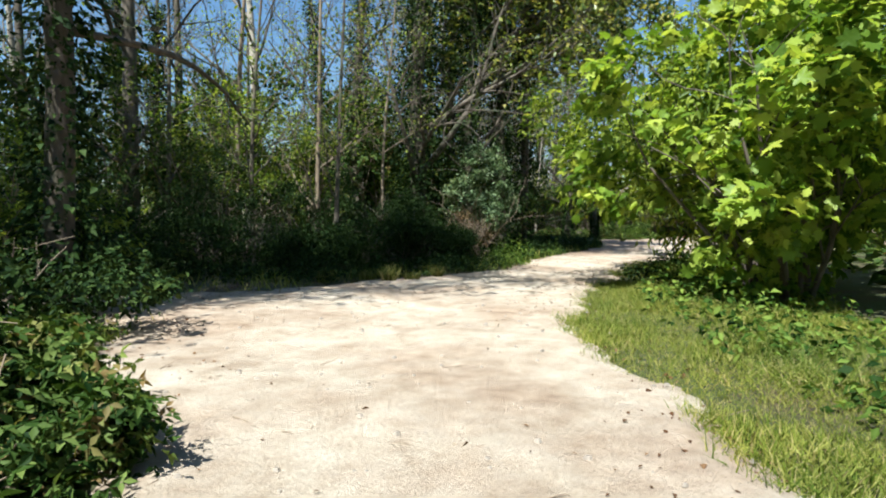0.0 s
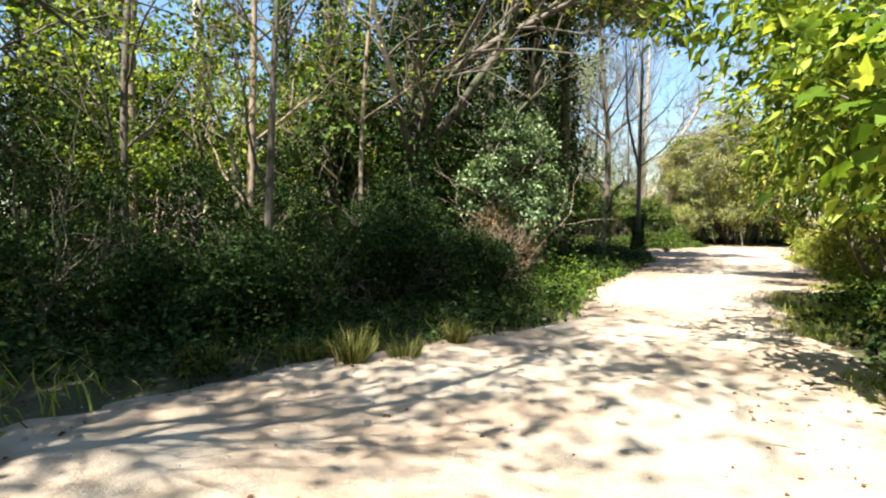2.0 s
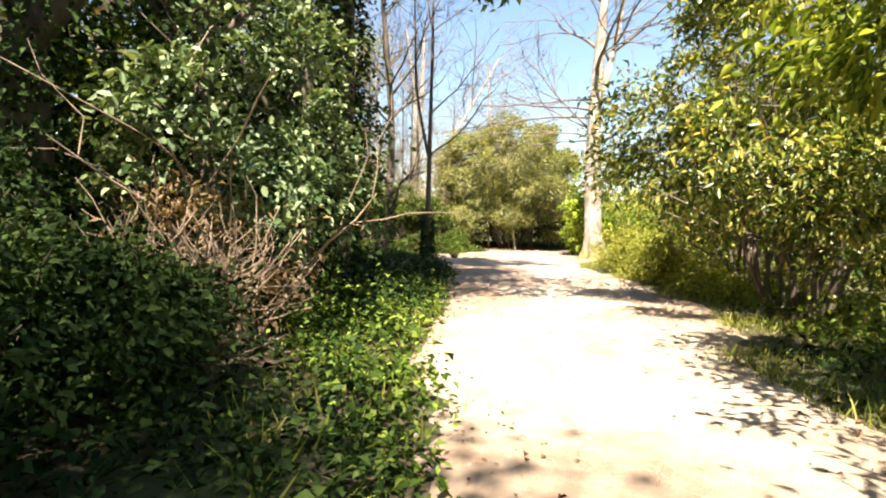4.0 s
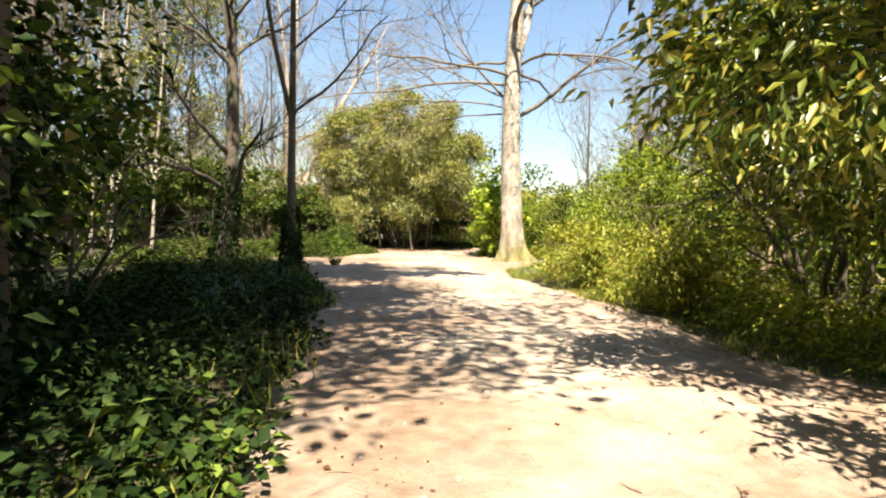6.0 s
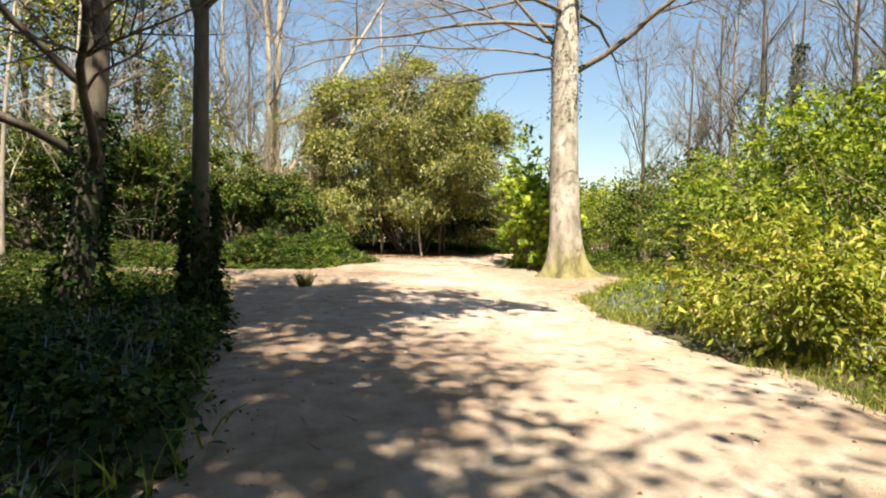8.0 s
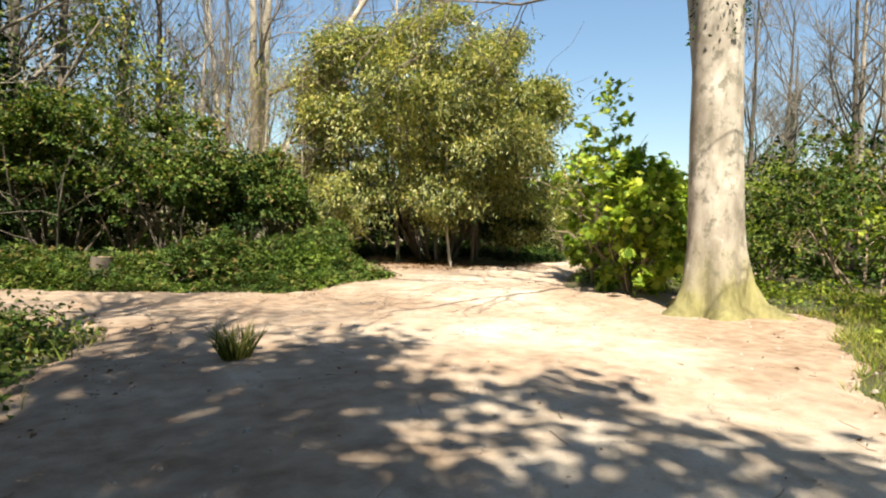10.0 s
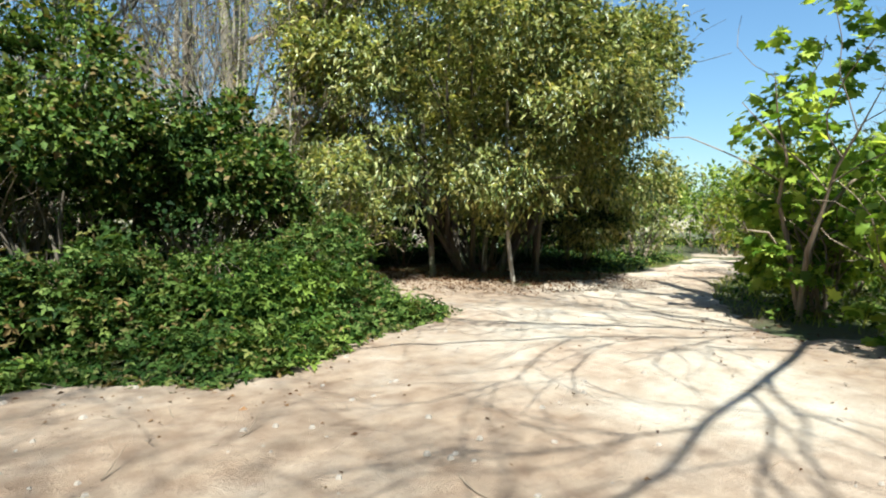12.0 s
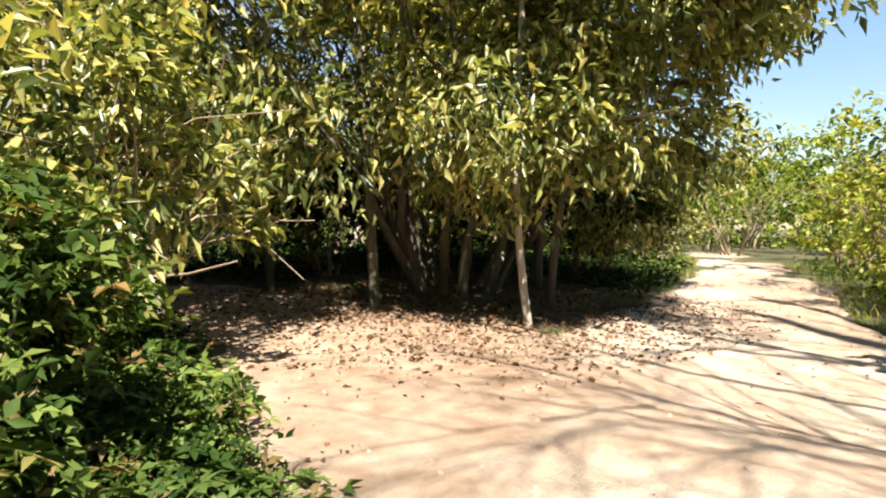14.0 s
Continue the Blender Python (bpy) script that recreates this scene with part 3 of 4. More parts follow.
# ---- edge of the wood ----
# mounds whose near-black leaf carries deep shade; the last three are added for it
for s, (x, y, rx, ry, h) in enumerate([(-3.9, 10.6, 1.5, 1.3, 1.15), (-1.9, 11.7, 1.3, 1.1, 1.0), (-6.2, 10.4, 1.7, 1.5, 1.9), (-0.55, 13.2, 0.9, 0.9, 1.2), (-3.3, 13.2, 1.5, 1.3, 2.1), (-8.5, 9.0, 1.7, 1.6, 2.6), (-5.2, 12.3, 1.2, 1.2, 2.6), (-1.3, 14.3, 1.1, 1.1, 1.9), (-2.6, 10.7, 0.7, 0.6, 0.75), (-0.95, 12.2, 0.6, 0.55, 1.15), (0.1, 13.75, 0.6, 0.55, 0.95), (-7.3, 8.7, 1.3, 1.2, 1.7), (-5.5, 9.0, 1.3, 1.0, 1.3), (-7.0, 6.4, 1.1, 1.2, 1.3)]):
    shrub("ivy_mound", 30 + s, x, y, (rx, ry, h), IVY_AND_SHADE, 0.046, "diamond", 330, 30, 0.12, "mound of ivy and bramble, deep shade put into its leaf colour", group="ivy mounds", low=-0.3, stem_material=BARK)
shrub("holly_bush", 40, 1.05, 15.35, (0.85, 0.8, 2.8), HOLLY, 0.07, "oval", 230, 24, 0.11, "silvery green holly bush above brown bracken", stems=5, low=-0.2)
shrub("bracken", 41, 0.55, 14.45, (0.62, 0.6, 1.25), FERN, 0.055, "lance", 110, 16, 0.16, "reddish brown dead bracken and twigs", "bracken", 40)
for s, (x, y, rx, h) in enumerate([(-5.2, 14.2, 1.7, 4.2), (-8.0, 12.8, 1.8, 4.6), (-0.9, 18.6, 1.5, 3.4), (2.0, 20.0, 1.5, 3.0), (-3.8, 18.0, 1.6, 4.6), (-7.5, 17.5, 2.0, 5.0), (3.2, 22.8, 1.4, 2.6)]):
    shrub("understorey_shrub", 50 + s, x, y, (rx, rx, h), SPRING if s % 2 == 0 else BRAMBLE, 0.09, "diamond", 240, 18, 0.2, "leggy green shrub under the trees", group="understorey shrubs", low=-0.2)

tree("ivy_tree", 60, -0.6, 16.3, 13, 0.26, BARK, "tall tree wrapped in thick dark ivy", ivy=2.6, limbs=12, leaf=SPRING, per=3, leaf_size=0.06)
# the next five trees carry high crowns and boughs added to cast shade
tree("ivy_tree", 61, 1.85, 17.4, 12, 0.18, BARK, "slender tree wrapped in ivy", ivy=1.8, limbs=12, leaf=LAUREL, shape="diamond", per=17, leaf_size=0.15, spread=0.3, leaf_from=6.3, twigs=3, group="ivy trees",
     extra=[((0, 0, 6.6), (0.95, -0.25, 0.25), 3.8, 0.06, 0.0), ((0, 0, 7.2), (0.9, -0.5, 0.2), 4.0, 0.06, 0.0), ((0, 0, 7.8), (1, 0.05, 0.15), 4.4, 0.06, 0.0), ((0, 0, 7.5), (0.95, 0.25, 0.1), 4.6, 0.06, 0.0), ((0, 0, 8.2), (0.95, -0.3, 0.1), 4.6, 0.06, 0.0)])
tree("ivy_tree", 65, 0.85, 16.6, 10, 0.15, BARK, "ivy tree above the holly with a crown added for shade", ivy=1.4, limbs=13, first=0.38, limb_len=0.25, leaf=LAUREL, shape="diamond", per=17, leaf_size=0.15, spread=0.3, leaf_from=5.2, twigs=3, group="ivy trees",
     extra=[((0, 0, 4.8), (0.9, -0.5, 0.3), 3.2, 0.06, 0.02), ((0, 0, 5.8), (1, -0.1, 0.25), 3.4, 0.06, 0.02), ((0, 0, 5.3), (0.9, 0.4, 0.25), 3.4, 0.06, 0.02), ((0, 0, 6.4), (0.8, -0.7, 0.2), 3.2, 0.05, 0.02)])
tree("ivy_tree", 64, 0.3, 19.2, 13, 0.2, BARK, "tall ivy tree with a leafy crown added for shade", ivy=1.2, limbs=12, leaf=LAUREL, shape="diamond", per=18, leaf_size=0.13, spread=0.3, leaf_from=5.0, twigs=3, group="ivy trees")
tree("ivy_tree", 66, 2.75, 19.4, 13, 0.17, BARK, "ivy tree with unseen leafy boughs added to shade the path", ivy=1.2, limbs=8, first=0.6, limb_len=0.24, leaf=LAUREL, shape="diamond", per=52, leaf_size=0.21, spread=0.24, leaf_from=6.3, twigs=3, group="ivy trees",
     extra=[((0, 0, 8.0), (0.81, 0.59, 0.2), 6.0, 0.09, 0.0), ((0, 0, 8.4), (0.72, 0.7, 0.2), 5.8, 0.09, 0.0), ((0, 0, 8.8), (0.86, 0.48, 0.15), 5.4, 0.09, 0.0), ((0, 0, 9.0), (0.76, 0.63, 0.1), 6.0, 0.08, 0.0), ((0, 0, 7.8), (0.62, 0.8, 0.15), 5.0, 0.08, 0.0), ((0, 0, 8.6), (0.93, 0.37, 0.15), 5.6, 0.09, 0.0)])
tree("ivy_tree", 67, 2.3, 21.4, 10.5, 0.13, BARK, "ivy tree with a crown added to shade the path's edge", ivy=1.2, limbs=13, first=0.4, limb_len=0.27, leaf=LAUREL, shape="diamond", per=15, leaf_size=0.14, spread=0.3, leaf_from=6.1, twigs=3, group="ivy trees")
tree("ivy_tree", 62, -2.6, 17.8, 13, 0.22, BARK, "dark trunk with ivy in the wood", ivy=1.2, limbs=10, leaf=SPRING, per=3, leaf_size=0.06, group="ivy trees")
for s, (x, y, h, r) in enumerate([(-2.35, 12.1, 8, 0.055), (-3.2, 13.9, 9, 0.07), (-4.3, 12.6, 8.5, 0.06), (-5.4, 14.8, 10, 0.10), (-6.6, 13.2, 9, 0.07), (-1.6, 15.0, 8, 0.05)]):
    tree("sapling", 70 + s, x, y, h, r, TWIG if s % 2 else BARK, "thin young tree with sparse spring leaves", limbs=9, limb_len=0.26, twigs=3, leaf=SPRING, per=5, leaf_size=0.075, category="tree", group="saplings in the wood", lean=(0.25, 0.1))
# ---- the middle stretch ----
tree("tree", 90, 6.08, 27.4, 11.5, 0.15, BARK, "dark straight trunk with bare spreading branches", limbs=30, first=0.3, limb_len=0.25, twigs=5, ivy=0.3, ivy_top=0.2, angle=1.15, up=0.22)
tree("tree", 91, 7.2, 26.4, 9.5, 0.10, BARK, "forked tree with bare twigs beside the path", limbs=15, first=0.5, limb_len=0.3, twigs=4, ivy=0.3, ivy_top=0.16, forks=3, fork_at=8)
for s, (x, y, h) in enumerate([(6.1, 36.7, 9), (4.9, 36.4, 10), (4.4, 38.2, 10)]):
    tree("birch", 95 + s, x, y, h, 0.06, PALE_BARK, "slim pale birch trunk in the wood", limbs=9, limb_len=0.28, twigs=3, leaf=SPRING, per=2, leaf_size=0.05, group="birches", lean=(0.5, 0))
tree("beech", 100, 15.75, 28.95, 15, 0.37, GREY_BARK, "large grey beech with a mossy flared foot", limbs=12, first=0.48, limb_len=0.38, twigs=9, angle=1.1, up=0.1, flare=1.6, ridges=0.26, twig_material=GREY_TWIG, forks=2, sag=-0.045, ivy=0.09, ivy_leaf=0.04, ivy_low=0.24, ivy_top=0.5,
     extra=[((0, 0, 4.9), (-0.75, 0.65, 0.9), 4.6, 0.055, 0.02), ((0.1, -0.1, 4.8), (0.85, -1.0, 0.75), 6.0, 0.075, 0.02), ((-0.1, 0.1, 5.8), (-1, 0.45, 0.15), 6.5, 0.055, -0.045), ((0, 0, 6.0), (-0.9, -0.15, 0.25), 6.5, 0.055, -0.045),
            ((-0.1, 0.1, 5.4), (-0.85, 0.75, 0.25), 4.6, 0.045, -0.035), ((0, 0, 6.4), (0.15, -1, 0.3), 5.5, 0.055, -0.05), ((0, 0, 6.6), (-0.35, 1, 0.2), 6, 0.05, -0.05), ((0, 0, 6.2), (0.9, 0.3, 0.2), 5, 0.055, -0.05),
            ((-0.1, 0.1, 5.0), (-1, 0.55, 0.12), 6.5, 0.03, -0.075), ((0, 0.1, 4.9), (-0.5, 1, 0.12), 6.0, 0.03, -0.06)])
for s, (x, y, rx, ry, h, mat, leaf, lab) in enumerate([
        (10.0, 19.7, 0.95, 1.0, 1.25, YELLOW, 0.085, "sunlit yellow-green bush at the path's edge"), (11.5, 22.1, 0.9, 0.9, 1.15, YELLOW, 0.085, "sunlit yellow-green bush at the path's edge"),
        (12.6, 19.6, 1.9, 1.8, 4.6, LAUREL, 0.11, "tall dark green bush with glossy leaves"), (13.4, 21.9, 1.7, 1.6, 2.5, SPRING, 0.1, "green leafy bush in full sun"),
        (15.4, 24.0, 2.0, 1.9, 2.9, SPRING, 0.09, "green leafy bush behind the grass"), (18.0, 26.3, 2.0, 1.8, 2.7, SPRING, 0.09, "green leafy bush behind the beech"),
        (20.2, 28.6, 2.1, 2.0, 3.0, BRAMBLE, 0.09, "tangled green bush behind the beech"), (21.8, 31.4, 2.0, 1.9, 2.8, SPRING, 0.09, "tangled green bush behind the beech")]):
    shrub("bush", 110 + s, x, y, (rx, ry, h), mat, leaf, "lance" if s in (0, 1, 2, 3) else "diamond", 250, 20, 0.17, lab, group="bushes along the path", low=-0.5)
shrub("sycamore_shrub", 120, 16.75, 31.05, (1.05, 1.0, 2.25), SYCAMORE, 0.14, "lobed", 220, 14, 0.14, "bright green sycamore shrub beside the beech", low=-0.8)
shrub("sycamore_sapling", 121, 17.85, 33.0, (0.62, 0.62, 4.3), SYCAMORE, 0.13, "lobed", 80, 9, 0.16, "tall loose sycamore sapling beside the beech", "sapling", 3, TWIG, -0.1)
shrub("sycamore_shrub", 122, 18.35, 32.9, (0.85, 0.8, 2.2), SYCAMORE, 0.13, "lobed", 150, 14, 0.14, "low leafy sycamore shrub in the sun", low=-0.85)

# ---- the clearing ----
laurel = shrub("evergreen_tree", 130, 18.4, 40.1, (4.4, 4.3, 7.7), OLIVE, 0.13, "lance", 3400, 46, 0.28, "broad domed evergreen tree with hanging olive leaves", "tree", 16, BARK, -0.74, 0.55, 0.6)
for s, (x, y, r) in enumerate([(17.45, 37.85, 0.045), (16.7, 39.6, 0.07), (18.9, 38.8, 0.06), (17.9, 40.4, 0.10), (19.9, 39.9, 0.09), (16.2, 41.5, 0.06)]):
    rng = np.random.default_rng(140 + s)
    p, r_ = limb(rng, (x, y, -0.05), (rng.normal(0, 0.04), rng.normal(0, 0.04), 1), 3.6, r, r * 0.6, 8, 0.03, 0.05)
    p = p - np.array([18.4, 40.1, 0])
    part("stem", mesh_from("stem", *tube(p, r_, 7), True), PALE_BARK if s == 0 else BARK, laurel)
# bushes in the darkest leaf stand for shaded hollows and the evergreen's dark underside
for s, (x, y, rx, ry, h, mat) in enumerate([
        (12.9, 36.3, 0.7, 0.8, 1.15, BRAMBLE), (10.4, 35.1, 0.8, 0.55, 0.8, BRAMBLE), (11.5, 35.3, 0.65, 0.5, 0.7, BRAMBLE), (12.5, 35.6, 0.6, 0.5, 0.8, BRAMBLE), (12.0, 35.2, 0.75, 0.6, 0.65, NETTLE_AND_LIT_BRAMBLE), (11.0, 36.0, 0.9, 0.6, 0.5, BRAMBLE), (9.4, 36.3, 1.1, 0.6, 0.45, BRAMBLE), (7.6, 36.7, 1.2, 0.6, 0.5, BRAMBLE),
        (11.6, 38.0, 1.5, 1.3, 2.5, IVY_AND_SHADE), (9.2, 38.4, 1.8, 1.4, 2.5, IVY_AND_SHADE), (6.6, 39.2, 2.0, 1.6, 2.8, IVY_AND_SHADE), (8.0, 40.2, 2.2, 1.5, 4.6, BRAMBLE), (10.8, 40.2, 1.8, 1.4, 2.9, BRAMBLE), (17.0, 44.2, 1.9, 1.2, 2.8, IVY_AND_SHADE), (20.0, 44.4, 1.9, 1.2, 2.8, IVY_AND_SHADE), (22.6, 43.0, 1.5, 1.2, 2.6, IVY_AND_SHADE), (14.4, 44.6, 1.5, 1.2, 2.6, IVY_AND_SHADE), (13.4, 38.1, 0.9, 1.0, 2.4, OLIVE), (19.9, 41.9, 1.7, 1.0, 2.3, IVY_AND_SHADE), (21.6, 40.2, 1.0, 1.3, 2.2, IVY_AND_SHADE), (17.6, 42.6, 1.3, 0.9, 2.1, IVY_AND_SHADE)]):
    # the thicket with lighter leaves has sunlight put into its colour
    shrub("bramble_thicket" if mat in (BRAMBLE, NETTLE_AND_LIT_BRAMBLE) else "bush", 150 + s, x, y, (rx, ry, h), mat, 0.08 if h < 2 else 0.11 if mat is OLIVE else 0.085, "lance" if mat is OLIVE else "diamond" if mat is IVY_AND_SHADE else "trio", 330, 16, 0.12, "dense bramble thicket of dark green leaves" if mat is BRAMBLE else "low brambles along the clearing, sunlight put into lighter leaves" if mat is NETTLE_AND_LIT_BRAMBLE else "bush in near-black leaf colour that stands for deep shade" if mat is IVY_AND_SHADE else "dense evergreen bush behind the brambles",
          group="thicket by the clearing", low=-0.5)
for s, (x, y, rx, ry, h, mat) in enumerate([(11.8, 37.3, 1.1, 1.0, 2.5, BRAMBLE), (10.2, 37.5, 1.4, 1.2, 2.9, BRAMBLE), (8.2, 38.0, 1.5, 1.3, 3.4, BRAMBLE), (6.0, 38.4, 1.5, 1.3, 3.6, BRAMBLE)]):
    shrub("arching_shrub", 230 + s, x, y, (rx, ry, h), mat, 0.09, "diamond", 380, 30, 0.13, "arching green shrub with a dark hollow beneath", stems=8, stem_material=BARK, group="arching shrubs", low=0.12)
for s, (x, y, rx, h, mat) in enumerate([(14.2, 41.0, 1.3, 3.2, OLIVE), (12.6, 41.7, 1.5, 3.3, OLIVE), (9.5, 41.5, 1.8, 6.0, LAUREL), (6.5, 42.5, 2.0, 7.0, BRAMBLE), (3.5, 42.0, 2.0, 6.0, LAUREL)]):
    shrub("tall_shrub", 170 + s, x, y, (rx, rx, h), mat, 0.11, "lance", 230, 18, 0.22, "tall shrub with pale upright stems", stems=12, stem_material=PALE_BARK, group="tall shrubs", low=-0.4)
for s, (x, y, h) in enumerate([(13.5, 39.3, 5.0), (14.5, 40.1, 5.6), (12.9, 40.5, 5.4), (12.1, 39.5, 4.8)]):
    tree("hazel", 240 + s, x, y, h, 0.032, PALE_BARK, "slim pale hazel stem with fine yellowish twigs", limbs=15, first=0.3, limb_len=0.3, twigs=5, leaf=YELLOW, shape="diamond", per=2, leaf_size=0.05, twig_material=TWIG, group="hazels beside the evergreen", angle=0.8)
for s, (x, y, rx, h, mat) in enumerate([(20.6, 33.6, 1.2, 2.3, SPRING), (22.5, 35.0, 1.3, 2.5, YELLOW), (25.0, 36.2, 1.6, 2.9, YELLOW), (28.5, 38.0, 1.8, 3.2, SPRING), (26.0, 41.5, 1.6, 2.6, OLIVE), (30.0, 44.5, 2.0, 3.4, SPRING), (35.0, 43.5, 2.4, 4.0, SPRING)]):
    shrub("bush", 180 + s, x, y, (rx, rx, h), mat, 0.11, "diamond", 170, 18, 0.18, "yellow-green bush in the sun beyond the clearing", group="bushes beyond the clearing", low=-0.6)
for s, (x, y, h) in enumerate([(8.2, 41.0, 10), (5.2, 40.6, 11), (2.5, 39.5, 10)]):
    tree("evergreen_tree", 192 + s, x, y, h, 0.14, BARK, "dark leafy tree behind the brambles", limbs=17, first=0.12, limb_len=0.27, leaf=LAUREL, shape="diamond", per=24, leaf_size=0.14, spread=0.3, twigs=3, group="dark trees behind the brambles")
tree("pale_tree", 190, 13.8, 44.0, 14, 0.26, PALE_BARK, "tall pale forked tree behind the thicket", limbs=12, twigs=5, forks=3, twig_material=TWIG)

# ---- woods all round ----
wood_kinds = [tree("woodland_tree", 200, -9, 19, 13, 0.19, BARK, "woodland tree with thin spring foliage", limbs=11, leaf=SPRING, shape="diamond", per=6, leaf_size=0.15, spread=0.3, twigs=1, subs=3, group="woodland trees"),
              tree("woodland_tree", 201, -5, 22, 12, 0.15, BARK, "bare woodland tree with ivy on its trunk", limbs=14, twigs=3, ivy=0.8, ivy_leaf=0.08, twig_material=GREY_TWIG, subs=5, group="woodland trees"),
              tree("woodland_tree", 202, 0, 25, 14, 0.2, PALE_BARK, "tall bare woodland tree", limbs=15, twigs=3, twig_material=GREY_TWIG, subs=5, group="woodland trees"),
              tree("woodland_tree", 203, 3, 28, 12, 0.16, BARK, "woodland tree in young leaf", limbs=12, leaf=SYCAMORE, shape="diamond", per=7, leaf_size=0.16, spread=0.3, twigs=1, subs=3, group="woodland trees")]
under = [shrub("understorey_shrub", 210, -3, 24, (1.8, 1.8, 3.2), BRAMBLE, 0.18, "diamond", 120, 11, 0.28, "green undergrowth shrub deep in the wood", stems=4, group="woodland undergrowth", low=-0.4),
         shrub("understorey_shrub", 211, 1, 29, (1.9, 1.8, 2.6), SPRING, 0.18, "diamond", 120, 11, 0.28, "pale green undergrowth shrub deep in the wood", stems=4, group="woodland undergrowth", low=-0.4)]
rng = np.random.default_rng(5)
placed = []


def sunny(x, y):
    """Places left open so that the sun reaches the path where it is lit."""
    return (-9 < x < 9 and y < 8) or (-2 < x < 26 and y < 12) or (8 < x < 26 and y < 34)


tries = 0
while len(placed) < 54 and tries < 6000:
    tries += 1
    a, far = rng.uniform(0, 6.28), rng.uniform(7, 46) 
    x, y = 8 + far * math.cos(a) * 0.95, 20 + far * math.sin(a) * 1.05
    d = float(off_path(np.array([x]), np.array([y]))[0])
    if d < 3.6 or sunny(x, y) or (x > 7 and d < 9 and y < 50) or (x > 9 and y > 20 and far < 24) or any(math.hypot(x - u, y - v) < 2.6 for u, v in placed):
        continue
    placed.append((x, y))
    i = len(placed)
    s = rng.uniform(0.8, 1.15)
    copy_thing(wood_kinds[i % 4], pose(x, y, 0, 0, 0, rng.uniform(0, 360)) @ Matrix.Scale(s, 4))
bushes = []
tries = 0
while len(bushes) < 40 and tries < 6000:
    tries += 1
    a, far = rng.uniform(0, 6.28), rng.uniform(6, 44)
    x, y = 8 + far * math.cos(a) * 0.95, 20 + far * math.sin(a) * 1.05
    d = float(off_path(np.array([x]), np.array([y]))[0])
    if d < 4.2 or sunny(x, y) or (x > 9 and y > 18 and d < 7) or any(math.hypot(x - u, y - v) < 2.4 for u, v in bushes):
        continue
    bushes.append((x, y))
    copy_thing(under[len(bushes) % 2], pose(x, y, 0, 0, 0, rng.uniform(0, 360)) @ Matrix.Scale(rng.uniform(0.8, 1.5), 4))

# taller growth that fills the wood beyond its edge
tall_under = shrub("understorey_shrub", 212, -6, 20.5, (2.5, 2.5, 6.2), BRAMBLE, 0.16, "diamond", 290, 14, 0.34, "tall leafy growth deep in the wood", stems=5, group="woodland undergrowth", low=-0.6)
for k in range(22):
    x, y = rng.uniform(-17, 1.5), rng.uniform(17.5, 33)
    if x < 0.35 * (y - 15) - 1.5:
        copy_thing(tall_under, pose(x, y, 0, 0, 0, 57 * k) @ Matrix.Scale(rng.uniform(0.6, 1.0), 4))

for k, (x, y, s) in enumerate([(-6.6, 16.4, 0.8), (-9.6, 14.8, 0.9), (-3.6, 19.5, 0.9), (-11.5, 12.6, 0.9), (-13.5, 10.0, 1.0)]):
    copy_thing(tall_under, pose(x, y, 0, 0, 0, 83 * k) @ Matrix.Scale(s, 4))
# unseen wood added behind the start and beyond the sycamores to block skylight
for k, (x, y, s) in enumerate([(-16, -12, 1.9), (-10, -14, 2.0), (-5, -13, 1.8), (1, -15, 2.0), (6, -13, 1.9), (11, -11, 2.0), (15, -5, 1.9), (16, 1, 2.0), (15, 6, 1.7), (20, 9, 1.8), (-18, -4, 1.9), (-19, 4, 1.9), (-14, 1, 1.5), (-3, -19, 2.4), (9, -19, 2.4)]):
    copy_thing(tall_under, pose(x, y, 0, 0, 0, 41 * k) @ Matrix.Scale(s, 4))
for k, (x, y) in enumerate([(-12, -16), (-2, -17), (4, -14), (12, -14), (17, -2), (18, 5), (-16, -7), (-17, 0)]):
    copy_thing(wood_kinds[3 * (k % 2)], pose(x, y, 0, 0, 0, 67 * k) @ Matrix.Scale(1.1, 4))
bare = tree("bare_tree", 220, 23.5, 28.3, 9.5, 0.12, BARK, "leafless tree with a haze of fine twigs", limbs=20, first=0.25, limb_len=0.34, twigs=6, subs=7, twig_material=GREY_TWIG, group="bare trees behind the bushes", angle=0.75, sag=0.03)
for k, (x, y, s) in enumerate([(27.0, 31.5, 1.0), (20.3, 23.4, 0.9), (30.5, 35.0, 1.0), (26.5, 26.0, 1.1), (19.0, 19.2, 1.0), (24.2, 33.0, 0.8), (22.3, 25.6, 0.85),
                               (14.5, 47.0, 1.2), (18.5, 48.5, 1.1), (10.6, 44.6, 1.2), (7.0, 45.0, 1.2), (12.4, 42.9, 0.95), (2.6, 38.6, 1.1), (1.4, 31.0, 1.1), (-1.6, 28.0, 1.1), (3.6, 30.6, 0.95)]):
    copy_thing(bare, pose(x, y, 0, 0, 0, 100 * k + 40) @ Matrix.Scale(s, 4))

